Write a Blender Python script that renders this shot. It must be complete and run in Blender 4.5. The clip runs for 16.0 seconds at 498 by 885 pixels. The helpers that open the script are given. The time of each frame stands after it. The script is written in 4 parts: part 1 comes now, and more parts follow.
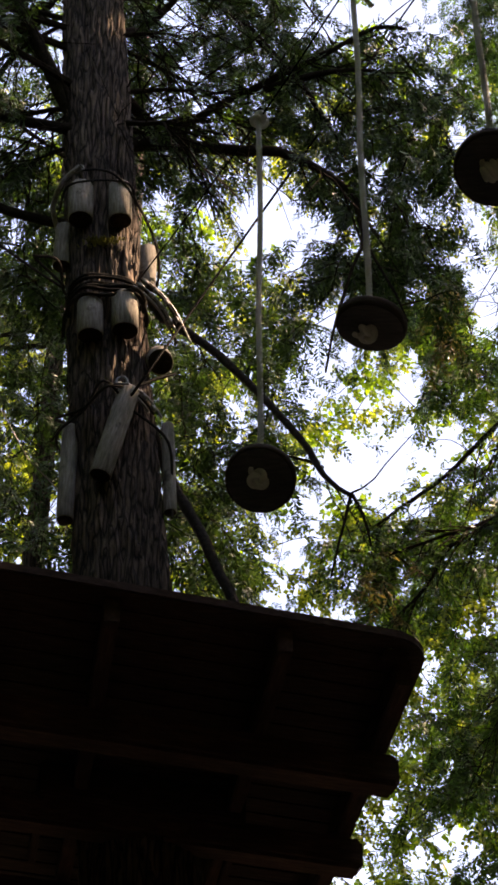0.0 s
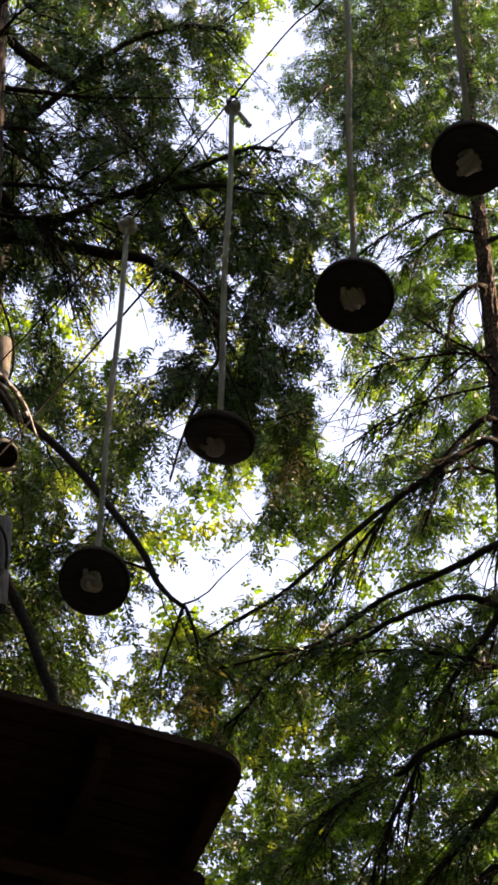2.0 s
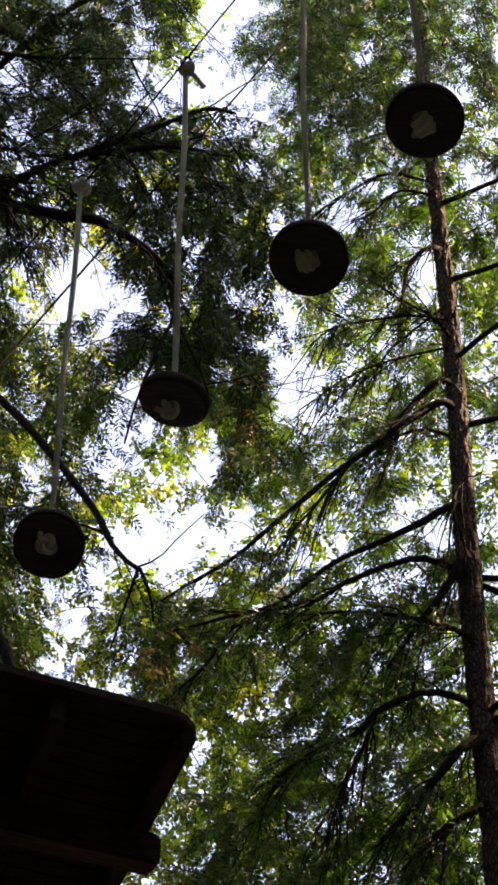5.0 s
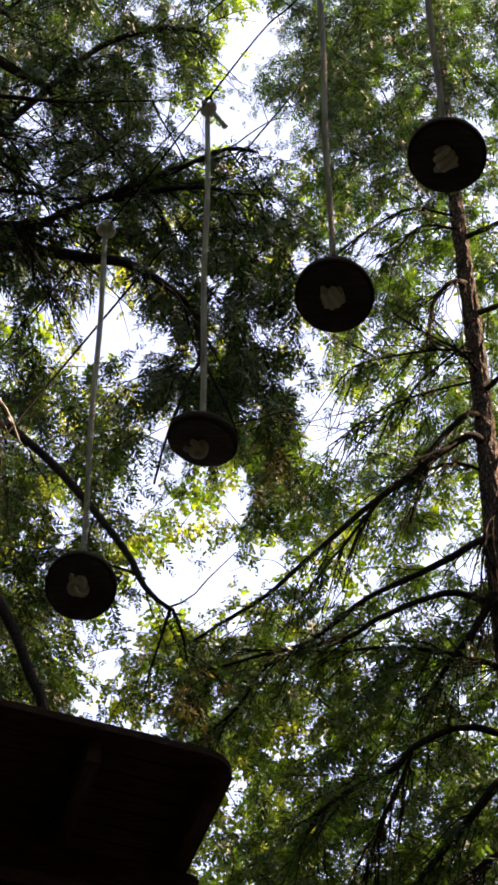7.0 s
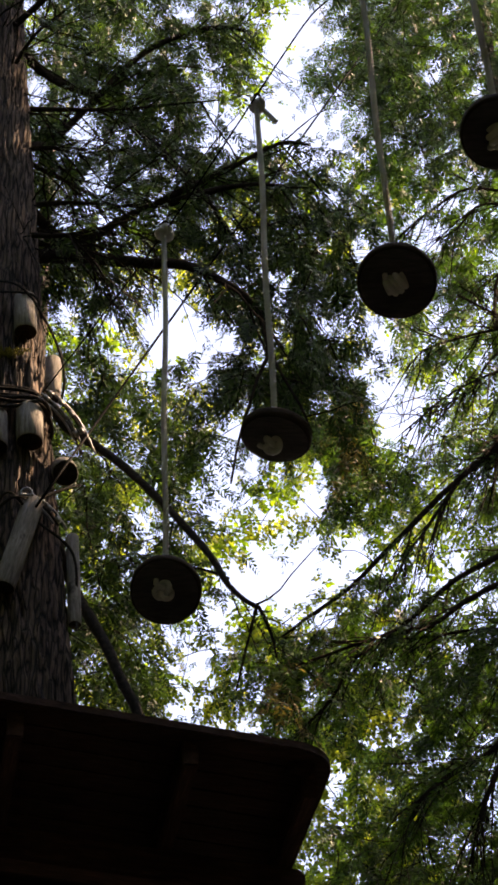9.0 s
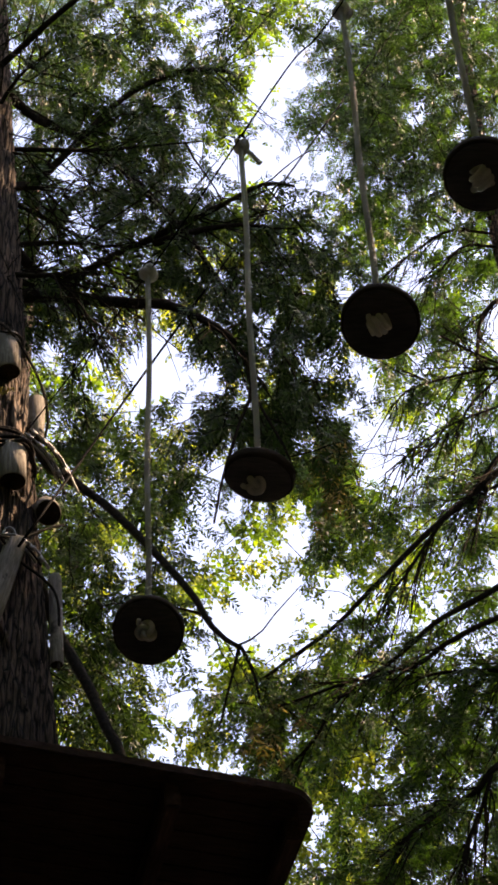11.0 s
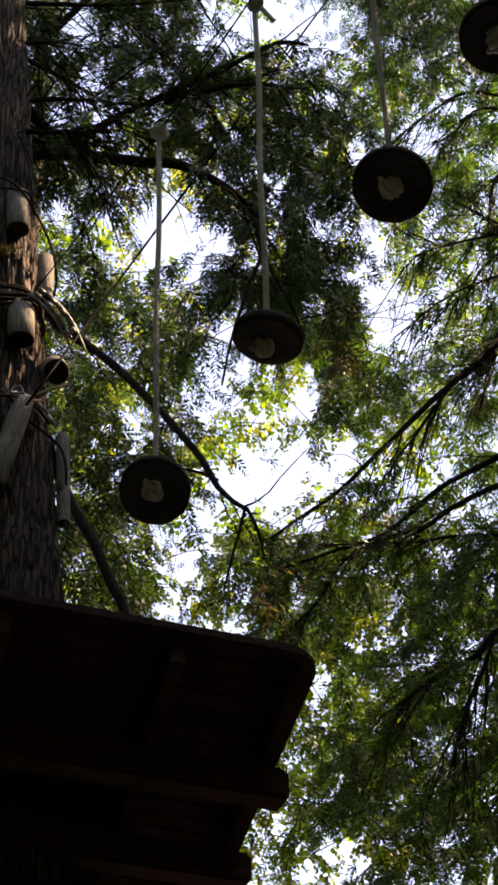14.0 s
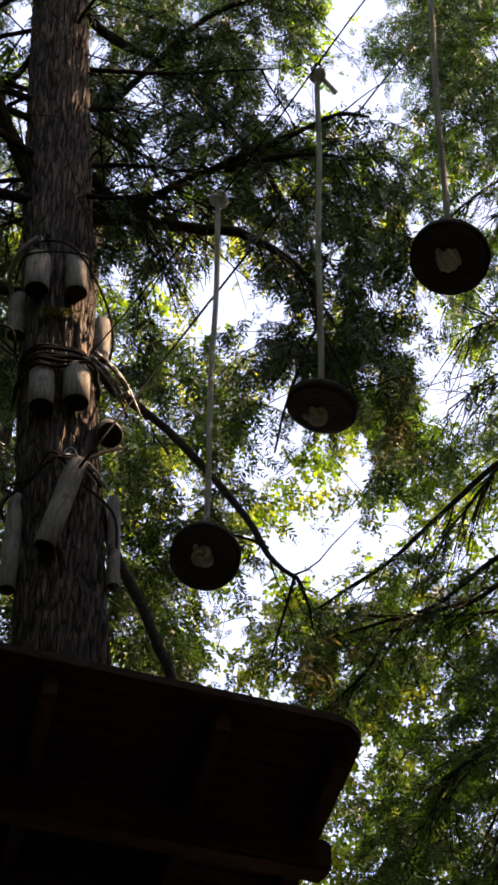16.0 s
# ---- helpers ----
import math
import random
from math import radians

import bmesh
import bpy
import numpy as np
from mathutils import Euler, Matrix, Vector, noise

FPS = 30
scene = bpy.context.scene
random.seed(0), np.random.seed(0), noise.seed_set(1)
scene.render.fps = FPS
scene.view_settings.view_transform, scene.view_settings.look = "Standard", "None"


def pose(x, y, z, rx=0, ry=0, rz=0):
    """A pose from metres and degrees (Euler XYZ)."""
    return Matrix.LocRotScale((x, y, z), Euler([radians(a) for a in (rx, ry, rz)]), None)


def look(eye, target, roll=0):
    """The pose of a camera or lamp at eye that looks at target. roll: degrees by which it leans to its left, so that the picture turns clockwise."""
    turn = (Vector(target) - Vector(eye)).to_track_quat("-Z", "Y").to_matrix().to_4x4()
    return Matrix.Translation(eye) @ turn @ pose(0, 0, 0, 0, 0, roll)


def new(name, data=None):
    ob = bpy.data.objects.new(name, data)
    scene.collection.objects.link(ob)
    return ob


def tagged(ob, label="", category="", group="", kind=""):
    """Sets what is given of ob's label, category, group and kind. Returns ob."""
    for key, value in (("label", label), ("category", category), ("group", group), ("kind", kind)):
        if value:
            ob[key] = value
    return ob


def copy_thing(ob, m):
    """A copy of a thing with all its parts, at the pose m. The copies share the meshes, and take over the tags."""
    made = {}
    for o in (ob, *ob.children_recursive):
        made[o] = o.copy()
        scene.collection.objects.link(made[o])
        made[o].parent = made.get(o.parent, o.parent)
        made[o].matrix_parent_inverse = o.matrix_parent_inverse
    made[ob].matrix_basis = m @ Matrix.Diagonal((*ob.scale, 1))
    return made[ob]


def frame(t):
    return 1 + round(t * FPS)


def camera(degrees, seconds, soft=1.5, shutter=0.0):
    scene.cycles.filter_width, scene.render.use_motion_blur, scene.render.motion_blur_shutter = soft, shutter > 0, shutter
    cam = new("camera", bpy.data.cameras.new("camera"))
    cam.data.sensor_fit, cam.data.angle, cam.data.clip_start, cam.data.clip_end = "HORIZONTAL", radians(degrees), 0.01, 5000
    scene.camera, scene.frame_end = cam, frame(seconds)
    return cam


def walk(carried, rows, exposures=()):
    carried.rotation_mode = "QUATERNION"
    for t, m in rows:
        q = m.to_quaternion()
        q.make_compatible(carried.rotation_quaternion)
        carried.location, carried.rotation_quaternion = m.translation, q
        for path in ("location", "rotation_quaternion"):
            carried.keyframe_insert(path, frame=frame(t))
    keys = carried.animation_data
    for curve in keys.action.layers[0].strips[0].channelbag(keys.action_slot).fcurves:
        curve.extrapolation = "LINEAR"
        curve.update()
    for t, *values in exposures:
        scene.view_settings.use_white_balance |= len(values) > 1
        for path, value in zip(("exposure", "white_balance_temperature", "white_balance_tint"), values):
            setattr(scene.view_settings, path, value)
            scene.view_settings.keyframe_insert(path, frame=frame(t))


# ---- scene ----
# A clearing in a forest, looked at upwards with a long lens: a platform on a tree and four hanging steps.
EYE = (0.0, 0.0, 1.6)
cam = camera(14.78, 16.0, soft=3.1)
TURNS = [
    (0, 129.468, -0.174, 5.774),
    (0.5, 129.527, -0.578, 4.533),
    (1, 130.301, -1.298, 1.702),
    (1.5, 131.796, -1.268, -0.492),
    (2, 132.808, -1.197, -1.346),
    (2.5, 133.171, -1.309, -1.167),
    (3, 133.063, -1.381, -0.764),
    (3.5, 132.770, -1.346, -0.966),
    (4, 132.295, -1.076, -1.323),
    (4.5, 131.864, -0.632, -1.994),
    (4.7, 131.696, -0.414, -2.226),
    (6.8, 132.095, 0.224, -2.092),
    (7, 132.825, 0.099, -0.824),
    (7.5, 133.012, 0.515, 2.086),
    (8, 131.582, 1.241, 3.567),
    (8.5, 131.518, 1.411, 3.925),
    (9, 132.755, 1.736, 3.691),
    (9.2, 133.171, 1.695, 3.414),
    (11.3, 134.262, 2.092, 3.101),
    (11.5, 134.476, 2.271, 2.929),
    (12, 134.184, 2.533, 2.651),
    (12.5, 132.673, 2.438, 2.246),
    (13, 130.107, 1.726, 2.261),
    (13.5, 128.987, 1.594, 2.357),
    (14, 129.813, 1.130, 2.795),
    (14.5, 130.911, 0.656, 4.079),
    (15, 131.756, 0.005, 4.253),
    (15.5, 131.982, -0.584, 3.690),
    (16, 131.832, -1.016, 2.995),
]
walk(cam, [(t, pose(*EYE, rx, ry, rz)) for t, rx, ry, rz in TURNS], exposures=[(0.0, 2.42, 10600, 30), (16.0, 2.42, 10600, 30)])

# ---- world, sun ----
SUN_AZ, SUN_EL = radians(77), radians(48)
SUN_WAY = Vector((math.sin(SUN_AZ) * math.cos(SUN_EL), math.cos(SUN_AZ) * math.cos(SUN_EL), math.sin(SUN_EL)))
world = bpy.data.worlds.new("sky")
scene.world = world
world.use_nodes = True
wn = world.node_tree.nodes
sky = wn.new("ShaderNodeTexSky")
sky.sky_type, sky.sun_disc = "NISHITA", False
sky.sun_elevation, sky.sun_rotation = math.asin(SUN_WAY.z), math.atan2(SUN_WAY.x, SUN_WAY.y)
sky.air_density, sky.dust_density, sky.ozone_density = 1.0, 0.5, 3.0
wn["Background"].inputs["Strength"].default_value = 0.145
world.node_tree.links.new(sky.outputs[0], wn["Background"].inputs["Color"])
lamp = bpy.data.lights.new("sun", "SUN")
lamp.energy, lamp.angle, lamp.color = 5.0, radians(0.6), (1.0, 0.93, 0.8)
new("sun", lamp).matrix_world = look(SUN_WAY * 60, (0, 0, 0))


# ---- materials ----
def material(name):
    m = bpy.data.materials.new(name)
    m.use_nodes = True
    return m, m.node_tree.nodes, m.node_tree.links, m.node_tree.nodes["Principled BSDF"]


def ramp(nodes, links, value, *stops):
    r = nodes.new("ShaderNodeValToRGB")
    while len(r.color_ramp.elements) < len(stops):
        r.color_ramp.elements.new(0.5)
    for e, (at, c) in zip(r.color_ramp.elements, stops):
        e.position, e.color = at, (*c, 1)
    links.new(value, r.inputs[0])
    return r.outputs[0]


def coords(nodes, links, scale, space="Object"):
    tc, mp = nodes.new("ShaderNodeTexCoord"), nodes.new("ShaderNodeMapping")
    mp.inputs["Scale"].default_value = scale
    links.new(tc.outputs[space], mp.inputs["Vector"])
    return mp.outputs[0]


def noisy(nodes, links, vec, scale, detail=6, rough=0.6):
    n = nodes.new("ShaderNodeTexNoise")
    n.inputs["Scale"].default_value, n.inputs["Detail"].default_value, n.inputs["Roughness"].default_value = scale, detail, rough
    links.new(vec, n.inputs["Vector"])
    return n.outputs["Fac"]


def mixed(nodes, links, fac, a, b, blend="MIX"):
    m = nodes.new("ShaderNodeMix")
    m.data_type, m.blend_type = "RGBA", blend
    if isinstance(fac, float):
        m.inputs[0].default_value = fac
    else:
        links.new(fac, m.inputs[0])
    for socket, v in ((m.inputs[6], a), (m.inputs[7], b)):
        if isinstance(v, tuple):
            socket.default_value = (*v, 1)
        else:
            links.new(v, socket)
    return m.outputs[2]


def bumped(nodes, links, bsdf, height, strength, distance):
    b = nodes.new("ShaderNodeBump")
    b.inputs["Strength"].default_value, b.inputs["Distance"].default_value = strength, distance
    links.new(height, b.inputs["Height"])
    links.new(b.outputs[0], bsdf.inputs["Normal"])


def streaky(name, dark, mid, light, stretch, scale, rough, relief, patch=None, cracks=None):
    """Fibrous surface: streaks along one axis, a second larger mottling, fine relief."""
    m, n, l, p = material(name)
    v = coords(n, l, stretch)
    fine = noisy(n, l, v, scale, 8, 0.65)
    col = ramp(n, l, fine, (0.25, dark), (0.5, mid), (0.75, light))
    big = noisy(n, l, coords(n, l, (1, 1, 1)), 3.0, 4, 0.55)
    tint = ramp(n, l, big, (0.35, (0.62, 0.62, 0.62)), (0.65, (1.1, 1.08, 1.05)))
    col = mixed(n, l, 1.0, col, tint, "MULTIPLY")
    if patch:
        spot = ramp(n, l, noisy(n, l, coords(n, l, (1, 1, 1)), 9.0, 5, 0.6), (0.58, (0, 0, 0)), (0.7, (1, 1, 1)))
        col = mixed(n, l, spot, col, patch)
    height = fine
    if cracks:
        # dark fissures between long interlaced plates, the shade of the relief put into colour
        warp = n.new("ShaderNodeVectorMath")
        warp.operation = "MULTIPLY_ADD"
        wob = n.new("ShaderNodeTexNoise")
        wob.inputs["Scale"].default_value = 9.0
        l.new(coords(n, l, (1, 1, 0.6)), wob.inputs["Vector"])
        l.new(wob.outputs["Color"], warp.inputs[0])
        warp.inputs[1].default_value = (0.9, 0.9, 0.5)
        l.new(coords(n, l, cracks), warp.inputs[2])
        cell = n.new("ShaderNodeTexVoronoi")
        cell.feature = "DISTANCE_TO_EDGE"
        cell.inputs["Scale"].default_value = 1.0
        l.new(warp.outputs[0], cell.inputs["Vector"])
        crack_shade = ramp(n, l, cell.outputs["Distance"], (0.02, (0.1, 0.09, 0.09)), (0.16, (0.95, 0.93, 0.92)), (0.4, (1.35, 1.3, 1.25)))
        col = mixed(n, l, 1.0, col, crack_shade, "MULTIPLY")
        height = mixed(n, l, 0.6, fine, crack_shade)
    l.new(col, p.inputs["Base Color"])
    p.inputs["Roughness"].default_value = rough
    p.inputs["Specular IOR Level"].default_value = 0.25
    bumped(n, l, p, height, relief, 0.02)
    return m


TIMBER_GLOSS = 0.08


def leafy(name, dark, light, through_colour, share):
    """Foliage that reflects and lets light through, varying from leaf to leaf and from bough to bough."""
    m, n, l, p = material(name)
    geo = n.new("ShaderNodeNewGeometry")
    mid = tuple((a + b) / 2 for a, b in zip(dark, light))
    col = ramp(n, l, geo.outputs["Random Per Island"], (0.0, tuple(a * 0.6 for a in dark)), (0.6, mid), (1.0, tuple(a * 1.5 for a in light)))
    big = noisy(n, l, coords(n, l, (1, 1, 1)), 0.9, 3, 0.5)
    tint = ramp(n, l, big, (0.35, (0.7, 0.78, 0.75)), (0.65, (1.13, 1.1, 0.9)))
    col = mixed(n, l, 1.0, col, tint, "MULTIPLY")
    l.new(col, p.inputs["Base Color"])
    p.inputs["Roughness"].default_value = 0.45
    p.inputs["Specular IOR Level"].default_value = 0.13
    t = n.new("ShaderNodeBsdfTranslucent")
    thick = ramp(n, l, geo.outputs["Random Per Island"], (0.0, (0.3, 0.32, 0.3)), (0.55, (0.8, 0.8, 0.8)), (1.0, (1.5, 1.4, 1.2)))
    tcol = mixed(n, l, 1.0, mixed(n, l, 1.0, through_colour, tint, "MULTIPLY"), thick, "MULTIPLY")
    l.new(tcol, t.inputs["Color"])
    mx = n.new("ShaderNodeMixShader")
    mx.inputs[0].default_value = share
    l.new(p.outputs[0], mx.inputs[1])
    l.new(t.outputs[0], mx.inputs[2])
    l.new(mx.outputs[0], n["Material Output"].inputs["Surface"])
    return m


BARK = streaky("fibrous_bark", (0.02, 0.015, 0.012), (0.078, 0.057, 0.046), (0.18, 0.135, 0.105), (9, 9, 1.4), 5.0, 0.95, 0.8, None, (32, 32, 2.6))
BARK_RED = streaky("reddish_bark", (0.02, 0.013, 0.01), (0.075, 0.047, 0.033), (0.17, 0.115, 0.08), (9, 9, 2.5), 6.0, 0.95, 0.8, None, (34, 34, 14))
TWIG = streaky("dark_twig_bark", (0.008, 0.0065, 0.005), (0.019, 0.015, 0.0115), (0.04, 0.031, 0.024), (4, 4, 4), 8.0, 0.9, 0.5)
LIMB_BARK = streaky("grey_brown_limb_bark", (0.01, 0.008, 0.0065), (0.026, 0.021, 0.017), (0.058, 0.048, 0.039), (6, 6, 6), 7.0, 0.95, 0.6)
LOG = streaky("weathered_peeled_log", (0.075, 0.067, 0.058), (0.205, 0.187, 0.163), (0.35, 0.322, 0.285), (12, 12, 1.6), 7.0, 0.85, 0.5, (0.04, 0.034, 0.03))
# log ends: the shade on them is put into this near-black colour
LOG_END = streaky("shaded_end_grain", (0.014, 0.01, 0.008), (0.03, 0.021, 0.016), (0.055, 0.04, 0.03), (6, 6, 6), 7.0, 0.9, 0.4)
TIMBER = streaky("dark_stained_timber", (0.021, 0.0115, 0.0095), (0.046, 0.025, 0.02), (0.082, 0.046, 0.036), (1.5, 9, 9), 5.0, 0.75, 0.35)
TIMBER.node_tree.nodes["Principled BSDF"].inputs["Specular IOR Level"].default_value = TIMBER_GLOSS
JOIST = streaky("brown_sawn_joist_timber", (0.034, 0.018, 0.0145), (0.07, 0.037, 0.03), (0.125, 0.07, 0.056), (1.5, 9, 9), 5.0, 0.8, 0.35)
JOIST.node_tree.nodes["Principled BSDF"].inputs["Specular IOR Level"].default_value = TIMBER_GLOSS
DISC_WOOD = streaky("dark_oiled_wood", (0.046, 0.043, 0.046), (0.079, 0.074, 0.079), (0.122, 0.113, 0.117), (2, 12, 4), 6.0, 0.6, 0.3)
DISC_WOOD.node_tree.nodes["Principled BSDF"].inputs["Specular IOR Level"].default_value = 0.1
# disc rims: colour darkened as shade, against the sky light they catch
EDGE_WOOD = streaky("darkened_wood_edge", (0.022, 0.016, 0.014), (0.039, 0.029, 0.025), (0.067, 0.05, 0.041), (3, 3, 14), 6.0, 0.75, 0.3)
ROPE = streaky("pale_fibre_rope", (0.46, 0.45, 0.42), (0.7, 0.685, 0.65), (0.8, 0.79, 0.755), (30, 30, 30), 6.0, 0.9, 0.5)
rope_nodes, rope_links = ROPE.node_tree.nodes, ROPE.node_tree.links
fibre, blend = rope_nodes.new("ShaderNodeBsdfTranslucent"), rope_nodes.new("ShaderNodeMixShader")
fibre.inputs["Color"].default_value = (0.76, 0.73, 0.66, 1)
blend.inputs[0].default_value = 0.25
rope_links.new(rope_nodes["Principled BSDF"].outputs[0], blend.inputs[1])
rope_links.new(fibre.outputs[0], blend.inputs[2])
rope_links.new(blend.outputs[0], rope_nodes["Material Output"].inputs["Surface"])
DARK_ROPE = streaky("dark_cord", (0.012, 0.011, 0.01), (0.03, 0.028, 0.026), (0.065, 0.06, 0.055), (30, 30, 30), 5.0, 0.8, 0.4)
WEBBING = streaky("dark_weathered_webbing", (0.008, 0.008, 0.008), (0.017, 0.0165, 0.016), (0.036, 0.034, 0.032), (24, 24, 24), 5.0, 0.85, 0.5)
BLACK_CABLE = streaky("black_coated_cable", (0.0015, 0.0015, 0.0015), (0.0025, 0.0025, 0.0025), (0.004, 0.004, 0.004), (30, 30, 30), 5.0, 0.7, 0.2)
STEEL = streaky("dull_galvanised_steel", (0.12, 0.12, 0.12), (0.2, 0.2, 0.195), (0.32, 0.32, 0.31), (20, 20, 20), 4.0, 0.5, 0.2)
STEEL.node_tree.nodes["Principled BSDF"].inputs["Metallic"].default_value = 0.9
MOSS = streaky("yellow_moss", (0.1, 0.1, 0.02), (0.25, 0.24, 0.045), (0.42, 0.39, 0.09), (20, 20, 20), 5.0, 0.95, 0.6)
NEEDLE_DARK = leafy("dark_conifer_needles", (0.012, 0.027, 0.015), (0.036, 0.066, 0.031), (0.065, 0.15, 0.03), 0.24)
NEEDLE_BROWN = leafy("dead_brown_needles", (0.045, 0.037, 0.017), (0.12, 0.098, 0.04), (0.2, 0.17, 0.05), 0.3)
NEEDLE_BLUE = leafy("green_conifer_needles", (0.01, 0.025, 0.015), (0.027, 0.064, 0.024), (0.085, 0.22, 0.03), 0.28)
# a brighter, yellower copy of the needles, with sunlight put into the colour
NEEDLE_SUN = leafy("sunlight_tinted_needles", (0.022, 0.042, 0.012), (0.047, 0.088, 0.021), (0.25, 0.43, 0.035), 0.42)
LEAF_LIGHT = leafy("yellow_green_leaves", (0.038, 0.065, 0.012), (0.078, 0.112, 0.018), (0.32, 0.42, 0.05), 0.46)
LEAF_MID = leafy("mid_green_leaves", (0.025, 0.05, 0.014), (0.052, 0.09, 0.022), (0.185, 0.35, 0.025), 0.4)
for dull in (WEBBING, DARK_ROPE, BLACK_CABLE, TWIG, LOG_END, EDGE_WOOD):
    dull.node_tree.nodes["Principled BSDF"].inputs["Specular IOR Level"].default_value = 0.03


# ---- building helpers ----
class Soup:
    """Collects triangles and makes one mesh of them."""

    def __init__(self):
        self.v, self.f, self.n = [], [], 0

    def add(self, v, f):
        v, f = np.asarray(v, float).reshape(-1, 3), np.asarray(f, int).reshape(-1, 3)
        self.v.append(v)
        self.f.append(f + self.n)
        self.n += len(v)

    def mesh(self, name, mat, smooth=False):
        v, f = np.concatenate(self.v), np.concatenate(self.f)
        me = bpy.data.meshes.new(name)
        me.vertices.add(len(v))
        me.vertices.foreach_set("co", v.astype(np.float32).ravel())
        me.loops.add(f.size)
        me.loops.foreach_set("vertex_index", f.astype(np.int32).ravel())
        me.polygons.add(len(f))
        me.polygons.foreach_set("loop_start", np.arange(0, f.size, 3, dtype=np.int32))
        me.polygons.foreach_set("loop_total", np.full(len(f), 3, dtype=np.int32))
        me.polygons.foreach_set("use_smooth", np.full(len(f), smooth))
        me.update(calc_edges=True)
        me.materials.append(mat)
        return me


def hung(name, me, parent, label="", kind=""):
    ob = new(name, me)
    ob.parent = parent
    return tagged(ob, label, kind=kind)


def part(name, bm, mat, parent, label=""):
    me = bpy.data.meshes.new(name)
    bm.to_mesh(me)
    bm.free()
    me.materials.append(mat)
    return hung(name, me, parent, label)


def thing(name, label, category, at=(0, 0, 0), group="", kind=""):
    ob = new(name)
    ob.location = at
    ob.empty_display_size = 0.1
    return tagged(ob, label, category, group, kind)


def curve_points(ctrl, n):
    """A smooth line through control points (Catmull-Rom)."""
    c = np.asarray(ctrl, float)
    c = np.vstack([2 * c[0] - c[1], c, 2 * c[-1] - c[-2]])
    k = len(c) - 3
    out = []
    for s in np.linspace(0, k - 1e-6, n):
        i, u = int(s), s - int(s)
        p0, p1, p2, p3 = c[i:i + 4]
        out.append(0.5 * (2 * p1 + (p2 - p0) * u + (2 * p0 - 5 * p1 + 4 * p2 - p3) * u * u + (3 * p1 - p0 - 3 * p2 + p3) * u ** 3))
    return np.array(out)


def tube(pts, radii, sides=6, caps=True):
    """Vertices and triangles of a round bar along points."""
    p = np.asarray(pts, float)
    r = np.broadcast_to(np.asarray(radii, float), (len(p),))
    t = np.gradient(p, axis=0)
    t /= np.linalg.norm(t, axis=1)[:, None] + 1e-12
    ref = np.array([0.0, 0.0, 1.0]) if abs(t[0][2]) < 0.9 else np.array([1.0, 0.0, 0.0])
    u = np.cross(t[0], ref)
    u /= np.linalg.norm(u)
    us = []
    for k in t:
        u = u - k * (u @ k)
        u = u / (np.linalg.norm(u) + 1e-12)
        us.append(u)
    us = np.array(us)
    w = np.cross(t, us)
    a = np.linspace(0, 2 * np.pi, sides, endpoint=False)
    v = p[:, None] + r[:, None, None] * (np.cos(a)[None, :, None] * us[:, None] + np.sin(a)[None, :, None] * w[:, None])
    i, j = np.meshgrid(np.arange(len(p) - 1), np.arange(sides), indexing="ij")
    q0, q1 = i * sides + j, i * sides + (j + 1) % sides
    q2, q3 = q1 + sides, q0 + sides
    f = np.concatenate([np.stack([q0, q1, q2], -1).reshape(-1, 3), np.stack([q0, q2, q3], -1).reshape(-1, 3)])
    v = v.reshape(-1, 3)
    if caps:
        n = len(v)
        v = np.vstack([v, p[0], p[-1]])
        ring = np.arange(sides)
        f = np.vstack([f, np.stack([np.full(sides, n), (ring + 1) % sides, ring], -1),
                       np.stack([np.full(sides, n + 1), n - sides + ring, n - sides + (ring + 1) % sides], -1)])
    return v, f


def bar_mesh(name, pts, radii, mat, sides=8):
    s = Soup()
    s.add(*tube(pts, radii, sides))
    return s.mesh(name, mat, True)


def beam(length, depth, height, bevel=0.008, cuts=0):
    """A squared timber along x, resting about its centre, with softened edges."""
    bm = bmesh.new()
    bmesh.ops.create_cube(bm, size=1, matrix=Matrix.Diagonal((length, depth, height, 1)))
    bmesh.ops.bevel(bm, geom=bm.edges[:], offset=bevel, segments=2, affect="EDGES", clamp_overlap=True)
    return bm


# ---- the ground ----
def build_ground():
    n = 90
    g = np.sign(np.linspace(-1, 1, n)) * np.abs(np.linspace(-1, 1, n)) ** 2.2 * 900
    x, y = np.meshgrid(g, g, indexing="ij")
    z = np.array([[noise.noise(Vector((a * 0.08, b * 0.08, 0))) * 0.25 for a, b in zip(ra, rb)] for ra, rb in zip(x, y)])
    z *= np.clip(np.hypot(x, y) / 6, 0, 1)
    i, j = np.meshgrid(np.arange(n - 1), np.arange(n - 1), indexing="ij")
    q = i * n + j
    f = np.concatenate([np.stack([q, q + n, q + n + 1], -1).reshape(-1, 3), np.stack([q, q + n + 1, q + 1], -1).reshape(-1, 3)])
    s = Soup()
    s.add(np.stack([x, y, z], -1).reshape(-1, 3), f)
    m = streaky("forest_floor", (0.052, 0.043, 0.035), (0.105, 0.088, 0.072), (0.175, 0.15, 0.125), (1, 1, 1), 6.0, 0.95, 0.6, (0.04, 0.06, 0.02))
    tagged(new("ground", s.mesh("ground", m, True)), "brown forest floor of needles and soil", "ground", kind="structure")


build_ground()

